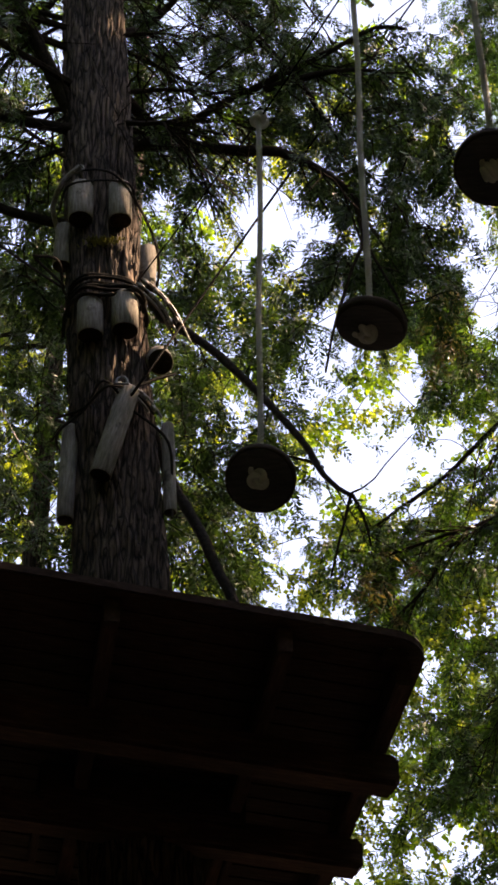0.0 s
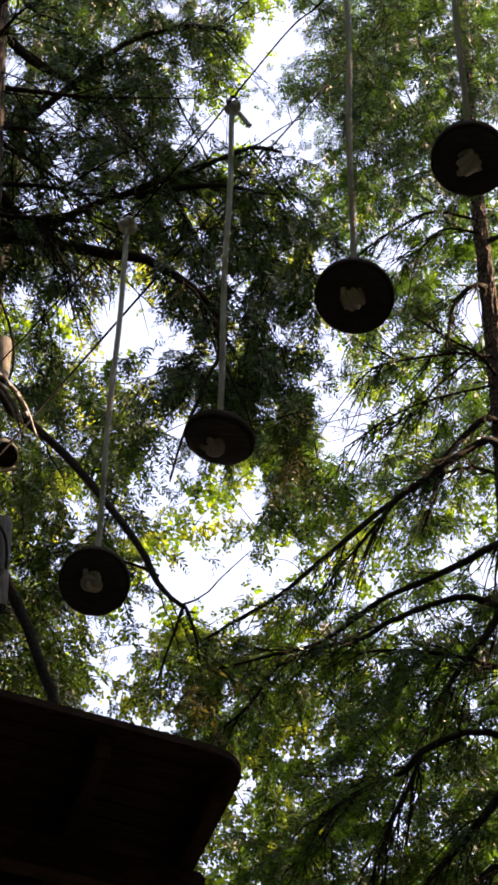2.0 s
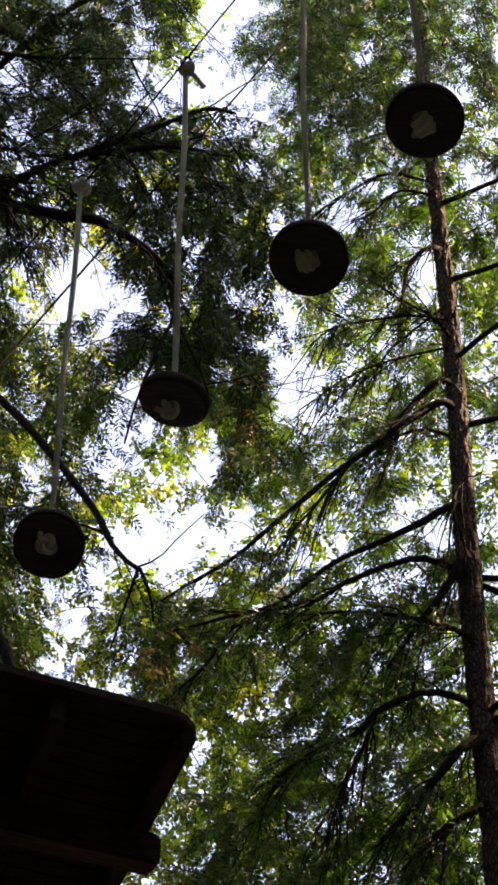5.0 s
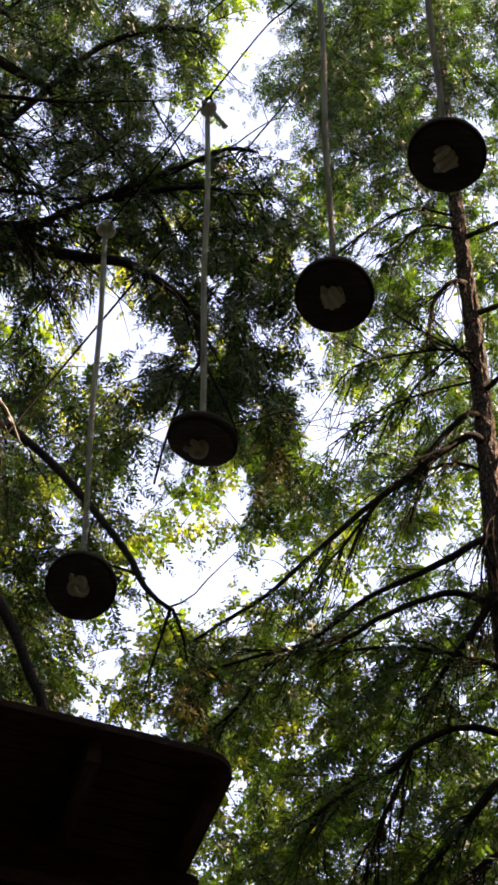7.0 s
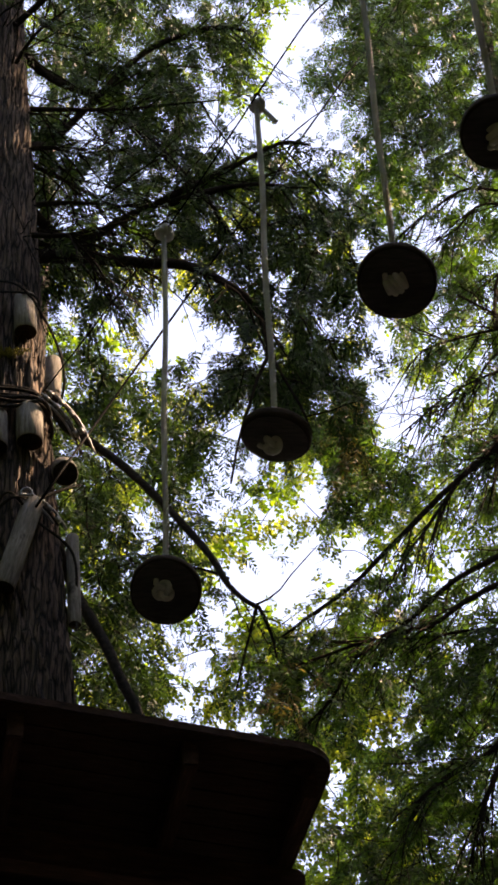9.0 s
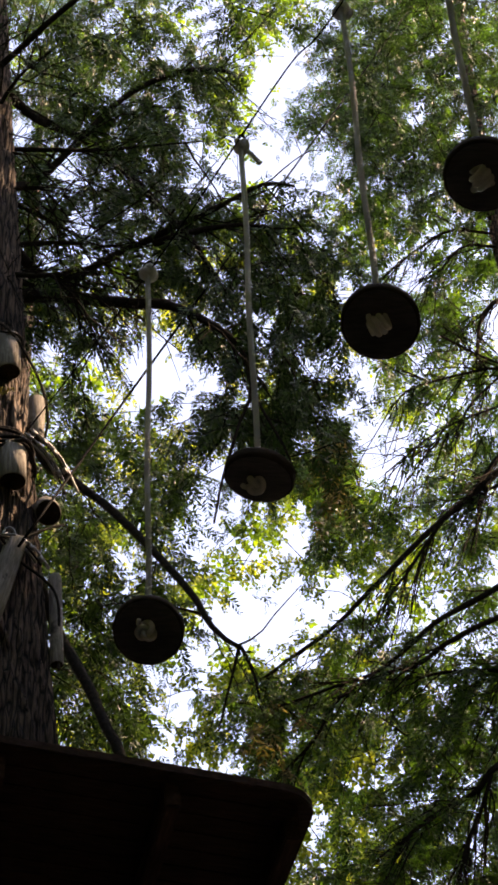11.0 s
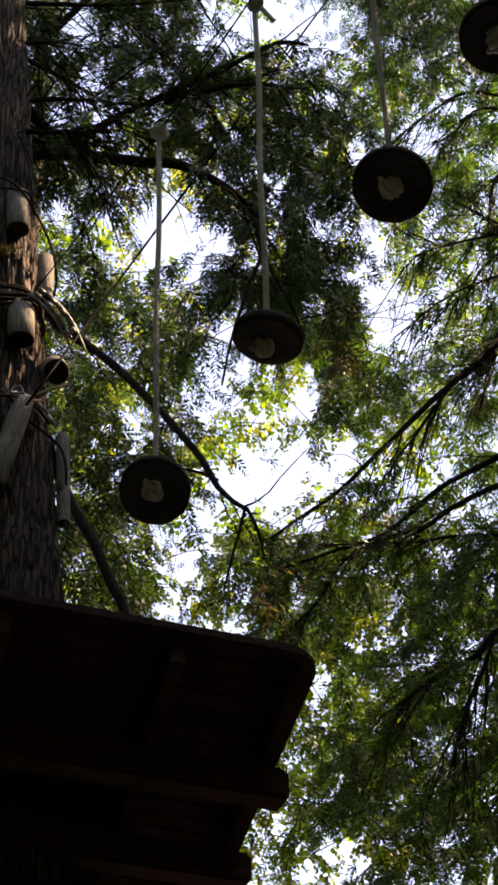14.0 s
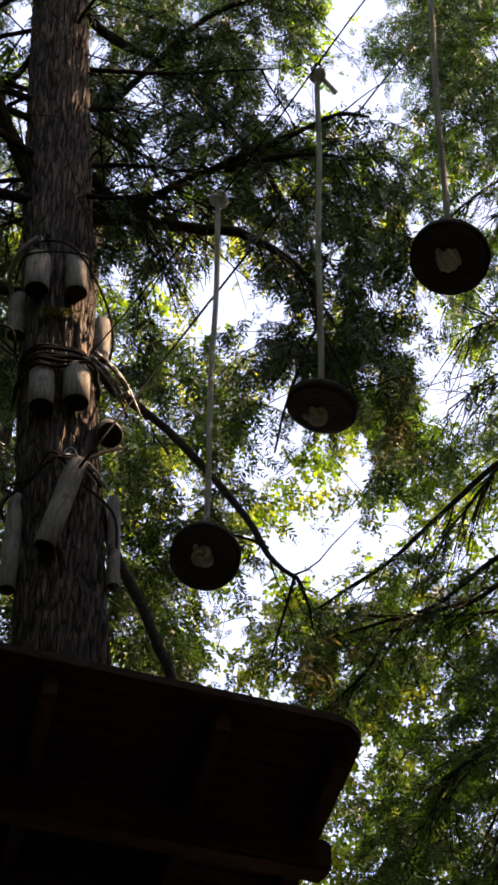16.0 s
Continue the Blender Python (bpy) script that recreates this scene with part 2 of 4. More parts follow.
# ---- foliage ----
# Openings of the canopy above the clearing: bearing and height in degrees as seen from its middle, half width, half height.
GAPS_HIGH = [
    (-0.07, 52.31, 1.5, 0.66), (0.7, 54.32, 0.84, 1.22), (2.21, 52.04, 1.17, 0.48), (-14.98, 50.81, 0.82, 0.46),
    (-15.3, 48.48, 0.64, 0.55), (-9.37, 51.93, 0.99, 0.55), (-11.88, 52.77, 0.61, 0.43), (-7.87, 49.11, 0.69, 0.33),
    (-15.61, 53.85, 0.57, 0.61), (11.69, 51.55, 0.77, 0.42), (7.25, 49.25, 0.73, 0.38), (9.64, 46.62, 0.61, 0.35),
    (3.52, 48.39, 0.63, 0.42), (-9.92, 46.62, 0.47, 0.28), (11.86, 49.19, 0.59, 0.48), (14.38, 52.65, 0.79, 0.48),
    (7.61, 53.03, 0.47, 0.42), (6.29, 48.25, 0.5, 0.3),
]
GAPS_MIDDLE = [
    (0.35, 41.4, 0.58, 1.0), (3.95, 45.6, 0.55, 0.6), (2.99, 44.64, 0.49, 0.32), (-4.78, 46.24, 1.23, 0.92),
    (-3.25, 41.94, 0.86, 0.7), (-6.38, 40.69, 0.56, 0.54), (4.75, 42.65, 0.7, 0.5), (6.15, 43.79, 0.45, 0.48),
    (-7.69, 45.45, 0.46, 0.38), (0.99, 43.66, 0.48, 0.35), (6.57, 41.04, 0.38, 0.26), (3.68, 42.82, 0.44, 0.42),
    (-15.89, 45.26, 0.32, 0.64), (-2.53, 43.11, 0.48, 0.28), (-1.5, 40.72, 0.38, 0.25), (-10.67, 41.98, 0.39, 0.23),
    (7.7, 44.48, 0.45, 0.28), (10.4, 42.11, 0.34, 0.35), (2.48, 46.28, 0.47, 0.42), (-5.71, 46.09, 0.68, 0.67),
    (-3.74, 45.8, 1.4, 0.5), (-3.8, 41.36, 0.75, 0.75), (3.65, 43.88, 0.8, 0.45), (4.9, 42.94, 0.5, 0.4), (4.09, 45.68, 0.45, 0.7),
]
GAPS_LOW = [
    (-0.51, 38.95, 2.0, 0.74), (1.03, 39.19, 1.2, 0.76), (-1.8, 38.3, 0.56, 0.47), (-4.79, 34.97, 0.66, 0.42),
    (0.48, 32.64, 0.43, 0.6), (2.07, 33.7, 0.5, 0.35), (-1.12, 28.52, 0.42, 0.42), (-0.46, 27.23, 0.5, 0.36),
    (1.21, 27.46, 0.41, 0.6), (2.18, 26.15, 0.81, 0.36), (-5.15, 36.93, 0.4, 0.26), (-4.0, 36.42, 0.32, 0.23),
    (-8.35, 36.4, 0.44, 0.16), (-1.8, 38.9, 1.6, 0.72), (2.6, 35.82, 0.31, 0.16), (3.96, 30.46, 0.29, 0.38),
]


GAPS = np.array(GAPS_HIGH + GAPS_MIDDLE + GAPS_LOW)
rng = np.random.default_rng(7)


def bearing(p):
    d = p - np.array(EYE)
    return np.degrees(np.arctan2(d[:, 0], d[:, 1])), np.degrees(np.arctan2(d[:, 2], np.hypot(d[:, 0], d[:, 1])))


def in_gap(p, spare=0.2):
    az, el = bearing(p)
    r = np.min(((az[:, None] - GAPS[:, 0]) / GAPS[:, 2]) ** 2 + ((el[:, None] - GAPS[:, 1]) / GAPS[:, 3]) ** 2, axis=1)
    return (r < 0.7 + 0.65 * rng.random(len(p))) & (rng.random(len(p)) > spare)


def frond_template(pairs=7, reach=0.29, seed=5):
    """A flat lacy conifer spray of length 1 along x: leaflets, broadest past the middle, on both sides of a thin rachis."""
    g = np.random.default_rng(seed)
    v, f = [], []
    for k in range(pairs):
        s = (k + 0.5) / pairs
        for side in (-1, 1):
            ln = reach * (1.25 - 0.75 * s) * g.uniform(0.65, 1.25)
            a = math.radians(58 - 22 * s + g.uniform(-16, 16))
            d = np.array([math.cos(a), side * math.sin(a), g.uniform(-0.35, 0.15)])
            w = np.array([-d[1], d[0], g.uniform(-0.5, 0.5)]) * ln * g.uniform(0.12, 0.2)
            b = np.array([s * 0.92, 0, -0.16 * s * s])
            n = len(v)
            v += [b, b + d * ln * 0.5 + w, b + d * ln - w * 0.3, b + d * ln * 0.55 - w * 0.8]
            f += [[n, n + 1, n + 2], [n, n + 2, n + 3]]
    n = len(v)
    v += [np.array([0, -0.012, 0]), np.array([0, 0.012, 0]), np.array([1.0, 0, -0.18])]
    f += [[n, n + 1, n + 2]]
    return np.array(v), np.array(f)


def leaf_template(count=7, seed=3):
    """A twig of length 1 along x with pointed leaves."""
    g = np.random.default_rng(seed)
    v, f = [], []
    for k in range(count):
        s = 0.2 + 0.8 * k / (count - 1)
        a = math.radians(g.uniform(25, 75)) * (1 if k % 2 else -1)
        d = np.array([math.cos(a), math.sin(a), g.uniform(-0.6, 0.25)])
        d /= np.linalg.norm(d)
        w = np.cross(d, g.normal(size=3) * 0.5 + np.array([0, 0, 1.0]))
        w *= 0.15 / np.linalg.norm(w)
        ln = g.uniform(0.3, 0.42)
        b = np.array([s, 0, -0.1 * s * s])
        fold = np.array([0, 0, -0.025])
        n = len(v)
        v += [b, b + d * ln * 0.45 + w + fold, b + d * ln, b + d * ln * 0.45 - w + fold]
        f += [[n, n + 1, n + 2], [n, n + 2, n + 3]]
    n = len(v)
    v += [np.array([0, -0.012, 0]), np.array([0, 0.012, 0]), np.array([1.0, 0, -0.1])]
    f += [[n, n + 1, n + 2]]
    return np.array(v), np.array(f)


FROND, FEATHER, COARSE, LEAVES = frond_template(), frond_template(6, 0.32, 6), frond_template(4, 0.42, 8), leaf_template()


def strew(soup, template, pos, way, size):
    """Sets a copy of the template at each place, pointing its way, flat side roughly up."""
    tv, tf = template
    if not len(pos):
        return
    x = way / (np.linalg.norm(way, axis=1)[:, None] + 1e-9)
    up = rng.normal(size=x.shape) * 0.45 + np.array([0, 0, 1.0])
    y = np.cross(up, x)
    y /= np.linalg.norm(y, axis=1)[:, None] + 1e-9
    z = np.cross(x, y)
    v = pos[:, None] + size[:, None, None] * (tv[None, :, 0:1] * x[:, None] + tv[None, :, 1:2] * y[:, None] + tv[None, :, 2:3] * z[:, None])
    n, k = len(pos), len(tv)
    f = tf[None] + (np.arange(n) * k)[:, None, None]
    soup.add(v.reshape(-1, 3), f.reshape(-1, 3))


# Places where the sun comes through the canopy onto the trunks: x, y, z, half width of the opening.
FLECKS = np.array([(-1.64, 8.18, 10.03, 0.1), (-1.6, 8.2, 9.99, 0.16), (-1.54, 8.22, 9.86, 0.18), (-1.7, 8.12, 10.5, 0.015), (-1.37, 8.24, 9.2, 0.06),
                   (2.36, 12.42, 15.6, 0.14), (2.38, 12.42, 15.0, 0.14), (2.39, 12.42, 14.4, 0.14), (2.39, 12.42, 12.9, 0.1), (0.8, 4.45, 8.6, 0.1), (-0.12, 7.8, 6.04, 0.05)])


def sun_flecked(p, spare):
    """Whether the places lie in the sun's way to one of the flecks."""
    way = np.array(SUN_WAY)
    hit = np.zeros(len(p), bool)
    for x, y, z, r in FLECKS:
        d = p - np.array([x, y, z])
        s = d @ way
        hit |= (s > 0.1) & (np.linalg.norm(d - s[:, None] * way, axis=1) < r + spare)
    return hit


def seen(p):
    az, el = bearing(p)
    return (np.abs(az) < 19 - np.clip(50 - el, 0, 30) * 0.16) & (el > 23.5) & (el < 58.5)


SPACING = 1.25


def bough(leaves, wood, template, start, way, length, droop, size, step, thin=0.0):
    """A side branch with sprays on both sides. thin: the share of sprays that are missing."""
    way = way / np.linalg.norm(way)
    n = max(3, int(length / (step * SPACING)))
    s = (np.arange(n) + rng.random(n) * 0.5) / n
    down = np.array([0, 0, -1.0])
    axis = start + way * (s * length)[:, None] + down * (droop * length * s * s)[:, None]
    tan = way + down * (2 * droop * s)[:, None]
    tan /= np.linalg.norm(tan, axis=1)[:, None]
    side = np.cross(tan, np.array([0, 0, 1.0]))
    side /= np.linalg.norm(side, axis=1)[:, None] + 1e-9
    sign = np.where(np.arange(n) % 2, 1.0, -1.0)[:, None]
    dirs = tan * 0.5 + side * sign * 0.6 + down * 0.65 + rng.normal(size=tan.shape) * 0.32
    sizes = size * (1.1 - 0.6 * s) * rng.uniform(0.7, 1.2, n)
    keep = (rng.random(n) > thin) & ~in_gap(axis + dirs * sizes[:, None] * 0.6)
    far = ~seen(axis)
    keep &= ~far | (rng.random(n) < 0.14)
    keep &= ~sun_flecked(axis + dirs * sizes[:, None] * 0.5, np.where(far, 0.3, 0.06))
    sizes = np.where(far, sizes * 2.6, sizes)
    strew(leaves, template, axis[keep], dirs[keep], sizes[keep])
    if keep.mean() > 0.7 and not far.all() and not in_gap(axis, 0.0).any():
        m = max(3, int(length / 0.45))
        q = np.linspace(0, 1, m)
        pts = start + way * (q * length)[:, None] + down * (droop * length * q * q)[:, None]
        wood.add(*tube(pts, np.linspace(0.006, 0.002, m) * (0.6 + 0.4 * length), 3, False))


def limb(leaves, wood, template, ctrl, r0, r1, spread, size, step, droop=0.35, bare=0.3, thin=0.1, every=0.13, wobble=0.03, twigs=0, stem=None):
    """A limb along control points with boughs from its outer part."""
    ctrl = np.asarray(ctrl, float)
    total = np.sum(np.linalg.norm(np.diff(ctrl, axis=0), axis=1))
    n = max(6, int(total / 0.12))
    pts = curve_points(ctrl, n)
    pts[1:] += np.cumsum(rng.normal(size=(n - 1, 3)) * wobble * 0.25, axis=0) * 0.35
    (stem or wood).add(*tube(pts, np.linspace(r0, r1, n) * rng.uniform(0.92, 1.08, n), 8 if stem else 6))
    tan = np.gradient(pts, axis=0)
    tan /= np.linalg.norm(tan, axis=1)[:, None]
    for k in range(twigs):
        i = int(rng.uniform(0.12, 0.97) * (n - 1))
        side = np.cross(tan[i], [0, 0, 1.0]) * rng.choice((-1, 1)) * rng.uniform(0.2, 0.9)
        way = tan[i] * rng.uniform(0.5, 1.0) + side + np.array([0, 0, rng.uniform(-1.1, 0.35)])
        ln = rng.uniform(0.25, 0.95)
        q = np.linspace(0, 1, 7)
        line = pts[i] + way / np.linalg.norm(way) * (q * ln)[:, None] + np.array([0, 0, -1.0]) * (q * q * ln * rng.uniform(-0.1, 0.4))[:, None]
        line[1:] += np.cumsum(rng.normal(size=(6, 3)) * 0.012, axis=0)
        wood.add(*tube(line, np.linspace(0.0075, 0.0028, 7) * rng.uniform(0.7, 1.25), 4))
        j = int(rng.integers(2, 5))
        fork = way + rng.normal(size=3) * 0.5
        fork = line[j] + fork / np.linalg.norm(fork) * (q * ln * 0.5)[:, None]
        wood.add(*tube(fork, np.linspace(0.004, 0.002, 7), 3))
    count = int(total * (1 - bare) / every)
    for k in range(count):
        s = bare + (1 - bare) * (k + rng.random()) / max(count, 1)
        i = min(n - 1, int(s * n))
        side = np.cross(tan[i], [0, 0, 1.0])
        way = tan[i] * 0.6 + side * (1 if k % 2 else -1) * rng.uniform(0.4, 1.0) + np.array([0, 0, rng.uniform(-0.45, 0.15)])
        bough(leaves, wood, template, pts[i], way, spread * rng.uniform(0.5, 1.2) * (1.15 - 0.6 * s), droop * rng.uniform(0.4, 1.5), size, step, thin)


class Skeleton:
    """Nodes of a tree's woodwork; a new limb grows from the node nearest to its tip."""

    def __init__(self, nodes):
        self.nodes = np.asarray(nodes, float)

    def grow(self, leaves, wood, template, tip, spread, size, step, droop, thin, every):
        d = self.nodes - tip
        k = int(np.argmin(np.linalg.norm(d * np.array([1, 1, 0.8]), axis=1) + 0.35 * np.maximum(d[:, 2], 0)))
        root = self.nodes[k]
        far = float(np.linalg.norm(tip - root))
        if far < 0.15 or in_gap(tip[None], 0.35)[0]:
            return
        mid = root * 0.45 + tip * 0.55 + np.array([rng.normal() * 0.08, rng.normal() * 0.08, rng.uniform(0.02, 0.14)]) * far
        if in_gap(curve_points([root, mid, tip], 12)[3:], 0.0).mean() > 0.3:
            return
        limb(leaves, wood, template, [root, mid, tip], 0.004 + min(0.0035 * far, 0.007), 0.003, spread, size, step, droop, 0.1 if far < 1.5 else 0.45, thin, every, 0.05)
        self.nodes = np.vstack([self.nodes, curve_points([root, mid, tip], 8)[2:]])


def aim(az, el, y):
    """The place at that bearing and height in degrees, y metres ahead."""
    a, e = radians(az), radians(el)
    return np.array([y * math.tan(a), y, EYE[2] + y / math.cos(a) * math.tan(e)])


def spots(count, az, el, y):
    return [aim(rng.uniform(*az), rng.uniform(*el), rng.uniform(*y)) for _ in range(count)]


# Where dark conifer boughs hang in front, the light crowns behind stay sparse: bearing, height, half width, half height.
DARK = np.array([(-7.0, 52.0, 5.0, 3.6), (1.2, 47.0, 2.0, 3.5), (-2.0, 45.5, 1.7, 3.6), (6.0, 52.8, 4.2, 2.6), (-0.8, 35.8, 1.2, 1.0)])


def sparse(places):
    az, el = bearing(np.array(places))
    r = np.min(((az[:, None] - DARK[:, 0]) / DARK[:, 2]) ** 2 + ((el[:, None] - DARK[:, 1]) / DARK[:, 3]) ** 2, axis=1)
    return [p for p, q in zip(places, r) if q > 1 or rng.random() < 0.15]


def clumped(clumps, y):
    """Places in dense clumps: bearing, height, spread in degrees, count."""
    return [aim(az + rng.normal() * w / math.cos(radians(el)), el + rng.normal() * w, rng.uniform(*y)) for az, el, w, n in clumps for _ in range(n)]


# ---- the platform tree ----
def trunk_axis(z):
    """The leaning trunk's middle at a height."""
    return np.array([-1.567 - 0.1 * (z - 7.7) - 0.0012 * (z - 7.7) ** 2 + 0.0042 * max(z - 7.9, 0) ** 2, 8.42, z])


def trunk_radius(z):
    return float(np.interp(z, [0, 1, 6, 7.7, 10, 12, 18, 26], [0.42, 0.35, 0.285, 0.255, 0.228, 0.215, 0.15, 0.03]))


def bark_trunk(name, mat, axis, radius, heights, around, depth, period):
    """A trunk with long bark ridges."""
    a = np.linspace(0, 2 * np.pi, around, endpoint=False)
    v = np.empty((len(heights), around, 3))
    for i, z in enumerate(heights):
        c, r = axis(z), radius(z)
        for j, t in enumerate(a):
            x, y = math.cos(t), math.sin(t)
            q = Vector((x * r / period, y * r / period, z * 0.11 / period))
            warp = noise.noise(Vector((x * 3, y * 3, z * 1.6))) * 0.45
            n1 = 1 - abs(noise.noise(q + Vector((warp, -warp, 0)))) * 2.2
            n2 = noise.noise(q * 3.1 + Vector((5, 3, 1)))
            k = r + depth * (0.8 * (n1 - 0.5) + 0.35 * n2) + 0.05 * r * noise.noise(Vector((x, y, z * 0.4)))
            v[i, j] = c + np.array([x * k, y * k, 0])
    i, j = np.meshgrid(np.arange(len(heights) - 1), np.arange(around), indexing="ij")
    q0, q1 = i * around + j, i * around + (j + 1) % around
    f = np.concatenate([np.stack([q0, q1, q1 + around], -1).reshape(-1, 3), np.stack([q0, q1 + around, q0 + around], -1).reshape(-1, 3)])
    s = Soup()
    s.add(v.reshape(-1, 3), f)
    return s.mesh(name, mat, True)


def build_platform_tree():
    tree = thing("platform_tree", "tall conifer with ridged fibrous bark carrying the platform", "tree", (-0.8, 8.42, 0))
    tree.matrix_parent_inverse = Matrix()
    base = Matrix.Translation((0.8, -8.42, 0))
    heights = np.concatenate([np.linspace(-0.2, 5.2, 40), np.arange(5.22, 14.3, 0.034), np.linspace(14.4, 26, 50)])
    me = bark_trunk("trunk", BARK, trunk_axis, trunk_radius, heights, 160, 0.036, 0.036)
    me.transform(base)
    hung("trunk", me, tree)
    wood, crown = Soup(), Soup()
    ax = lambda z: trunk_axis(z)
    big = [
        # the arched branch behind the first step, then the thick one beside the platform, then the upper one
        ([(-1.75, 8.6, 10.45), (-1.53, 8.9, 10.12), (-1.4, 8.9, 9.98), (-1.14, 8.9, 9.72), (-0.93, 8.9, 9.44), (-0.79, 8.9, 9.24), (-0.6, 8.9, 8.95), (-0.5, 8.9, 8.73), (-0.41, 8.9, 8.6), (-0.31, 8.9, 8.52)], 0.036, 0.015),
        ([(-1.5, 8.5, 8.95), (-1.41, 8.9, 8.76), (-1.3, 8.95, 8.54), (-1.19, 8.95, 8.3), (-1.11, 8.95, 8.07), (-1.02, 8.95, 7.87), (-0.85, 9.0, 7.3)], 0.036, 0.032),
        ([(-1.9, 8.55, 11.35), (-1.53, 8.9, 11.71), (-1.29, 8.9, 11.66), (-1.02, 8.9, 11.59), (-0.74, 8.9, 11.55), (-0.54, 8.9, 11.41), (-0.34, 8.9, 11.22), (-0.2, 8.95, 11.06)], 0.055, 0.018),
        ([(-1.95, 8.4, 11.2), (-2.25, 8.2, 11.89), (-2.49, 8.1, 12.41), (-2.9, 7.9, 13.1)], 0.06, 0.03),
        ([(-1.9, 8.4, 11.3), (-2.24, 8.2, 11.2), (-2.5, 8.1, 11.2), (-3.1, 7.8, 11.1)], 0.045, 0.02),
        ([(-1.95, 8.5, 12.4), (-1.82, 9.0, 13.1), (-1.76, 9.2, 13.38), (-1.44, 9.2, 13.87), (-1.08, 9.2, 14.43), (-0.66, 9.2, 14.72), (-0.35, 9.2, 14.73), (-0.16, 9.2, 14.63)], 0.04, 0.014),
        ([(-1.95, 8.5, 12.1), (-1.6, 9.2, 12.17), (-1.36, 9.2, 12.28), (-1.17, 9.2, 12.42), (-0.89, 9.2, 12.59), (-0.57, 9.2, 12.8), (-0.28, 9.2, 12.98), (0.02, 9.2, 13.17), (0.25, 9.25, 13.18)], 0.045, 0.012),
        # the twigs at the arched branch's end and a short one below it
        ([(-0.33, 8.9, 8.53), (-0.2, 8.95, 8.64), (-0.08, 8.95, 8.81), (0.07, 8.95, 8.99)], 0.007, 0.003),
        ([(-0.32, 8.9, 8.52), (-0.36, 8.95, 8.38), (-0.41, 8.95, 8.17), (-0.45, 8.95, 7.97)], 0.012, 0.005),
        ([(-0.31, 8.9, 8.52), (-0.25, 8.95, 8.38), (-0.22, 8.95, 8.18)], 0.012, 0.006),
        ([(-0.48, 8.9, 8.74), (-0.57, 8.95, 8.84), (-0.67, 8.95, 8.88), (-0.83, 8.95, 8.93)], 0.011, 0.005),
        ([(-0.85, 9.2, 12.56), (-0.56, 9.2, 12.67), (-0.23, 9.2, 12.72), (0.1, 9.25, 12.7)], 0.03, 0.01),
        ([(-2.05, 8.6, 14.0), (-1.81, 9.1, 14.1), (-1.33, 9.1, 13.69), (-0.92, 9.1, 13.08), (-0.58, 9.1, 12.46), (-0.43, 9.1, 12.09)], 0.042, 0.018),
        # the upper branch's forked end, hanging
        ([(-0.21, 8.95, 11.08), (-0.17, 8.9, 10.63), (-0.24, 8.9, 10.4), (-0.32, 8.9, 10.09), (-0.39, 8.9, 9.79), (-0.44, 8.9, 9.49)], 0.016, 0.007),
        ([(-0.17, 8.9, 10.64), (-0.1, 8.9, 10.43), (-0.01, 8.9, 10.2), (0.04, 8.9, 10.03), (0.08, 8.9, 9.88)], 0.012, 0.006),
        # a stout bare one reaching away from the steps
        ([(-1.85, 8.5, 10.5), (-2.02, 8.5, 10.54), (-2.33, 8.5, 10.66), (-2.6, 8.45, 10.76), (-3.1, 8.3, 10.9)], 0.04, 0.026),
    ]
    BARE = (0, 7, 8, 9, 10, 13, 14, 15)
    for k in range(16):
        z = rng.uniform(10.8, 13.8)
        t = rng.uniform(-0.5, 1.1) * np.pi
        ln = rng.uniform(0.7, 1.7)
        d = np.array([math.cos(t), math.sin(t) * 0.8 + 0.25, rng.uniform(-0.35, 0.5)])
        root = ax(z)
        big.append(([root, root + d * ln * 0.5 + np.array([0, 0, rng.uniform(-0.1, 0.2)]), root + d * ln], 0.022, 0.005))
    for k, (c, r0, r1) in enumerate(big):
        own, side, ownleaf = Soup(), Soup(), Soup()
        limb(ownleaf, side, FROND, c, r0, r1, 0.55, 0.2, 0.03, 0.5, 0.93 if k in BARE else 0.55 if k < 3 else 0.35, 0.25, 0.16, 0.02, 0 if k == 1 or k in BARE[1:] else 3 if k in BARE else 14, own)
        if k == 1:
            ownleaf, side = Soup(), Soup()
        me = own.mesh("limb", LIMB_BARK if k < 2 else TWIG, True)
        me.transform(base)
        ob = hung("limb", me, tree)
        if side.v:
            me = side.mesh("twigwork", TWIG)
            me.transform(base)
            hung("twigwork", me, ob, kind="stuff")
        if ownleaf.v:
            me = ownleaf.mesh("spray", NEEDLE_DARK)
            me.transform(base)
            hung("spray", me, ob, kind="stuff")
    frame_work = Skeleton(np.vstack([[ax(z) for z in np.arange(11, 24, 0.3)]] + [curve_points(c, 14)[4:] for c, _, _ in big[2:]]))
    # the dark boughs hanging in front of the sky, high up
    clumps = [(-2.2, 50.8, 1.1, 36), (-3.8, 49.3, 0.7, 32), (1.5, 48.5, 0.9, 42), (-0.2, 46.4, 0.8, 40), (-2.4, 45.1, 0.7, 40), (0.1, 44.2, 0.55, 26), (-9.6, 54.4, 1.1, 40),
              (-8.5, 51.6, 0.8, 26), (-6.2, 53.6, 0.9, 26), (-9.0, 47.4, 0.6, 26), (-12.1, 48.6, 0.8, 22), (-16.1, 51.0, 0.8, 24), (-15.9, 46.6, 0.7, 22), (-14.9, 43.4, 0.6, 18),
              (-16.2, 54.1, 0.9, 24), (-4.0, 55.1, 0.7, 20),
              (1.2, 47.5, 0.9, 32), (1.0, 45.2, 0.7, 20), (0.5, 49.5, 0.7, 26), (-2.2, 47.2, 0.8, 30), (-1.6, 44.2, 0.6, 22), (-7.0, 51.5, 1.4, 26)]
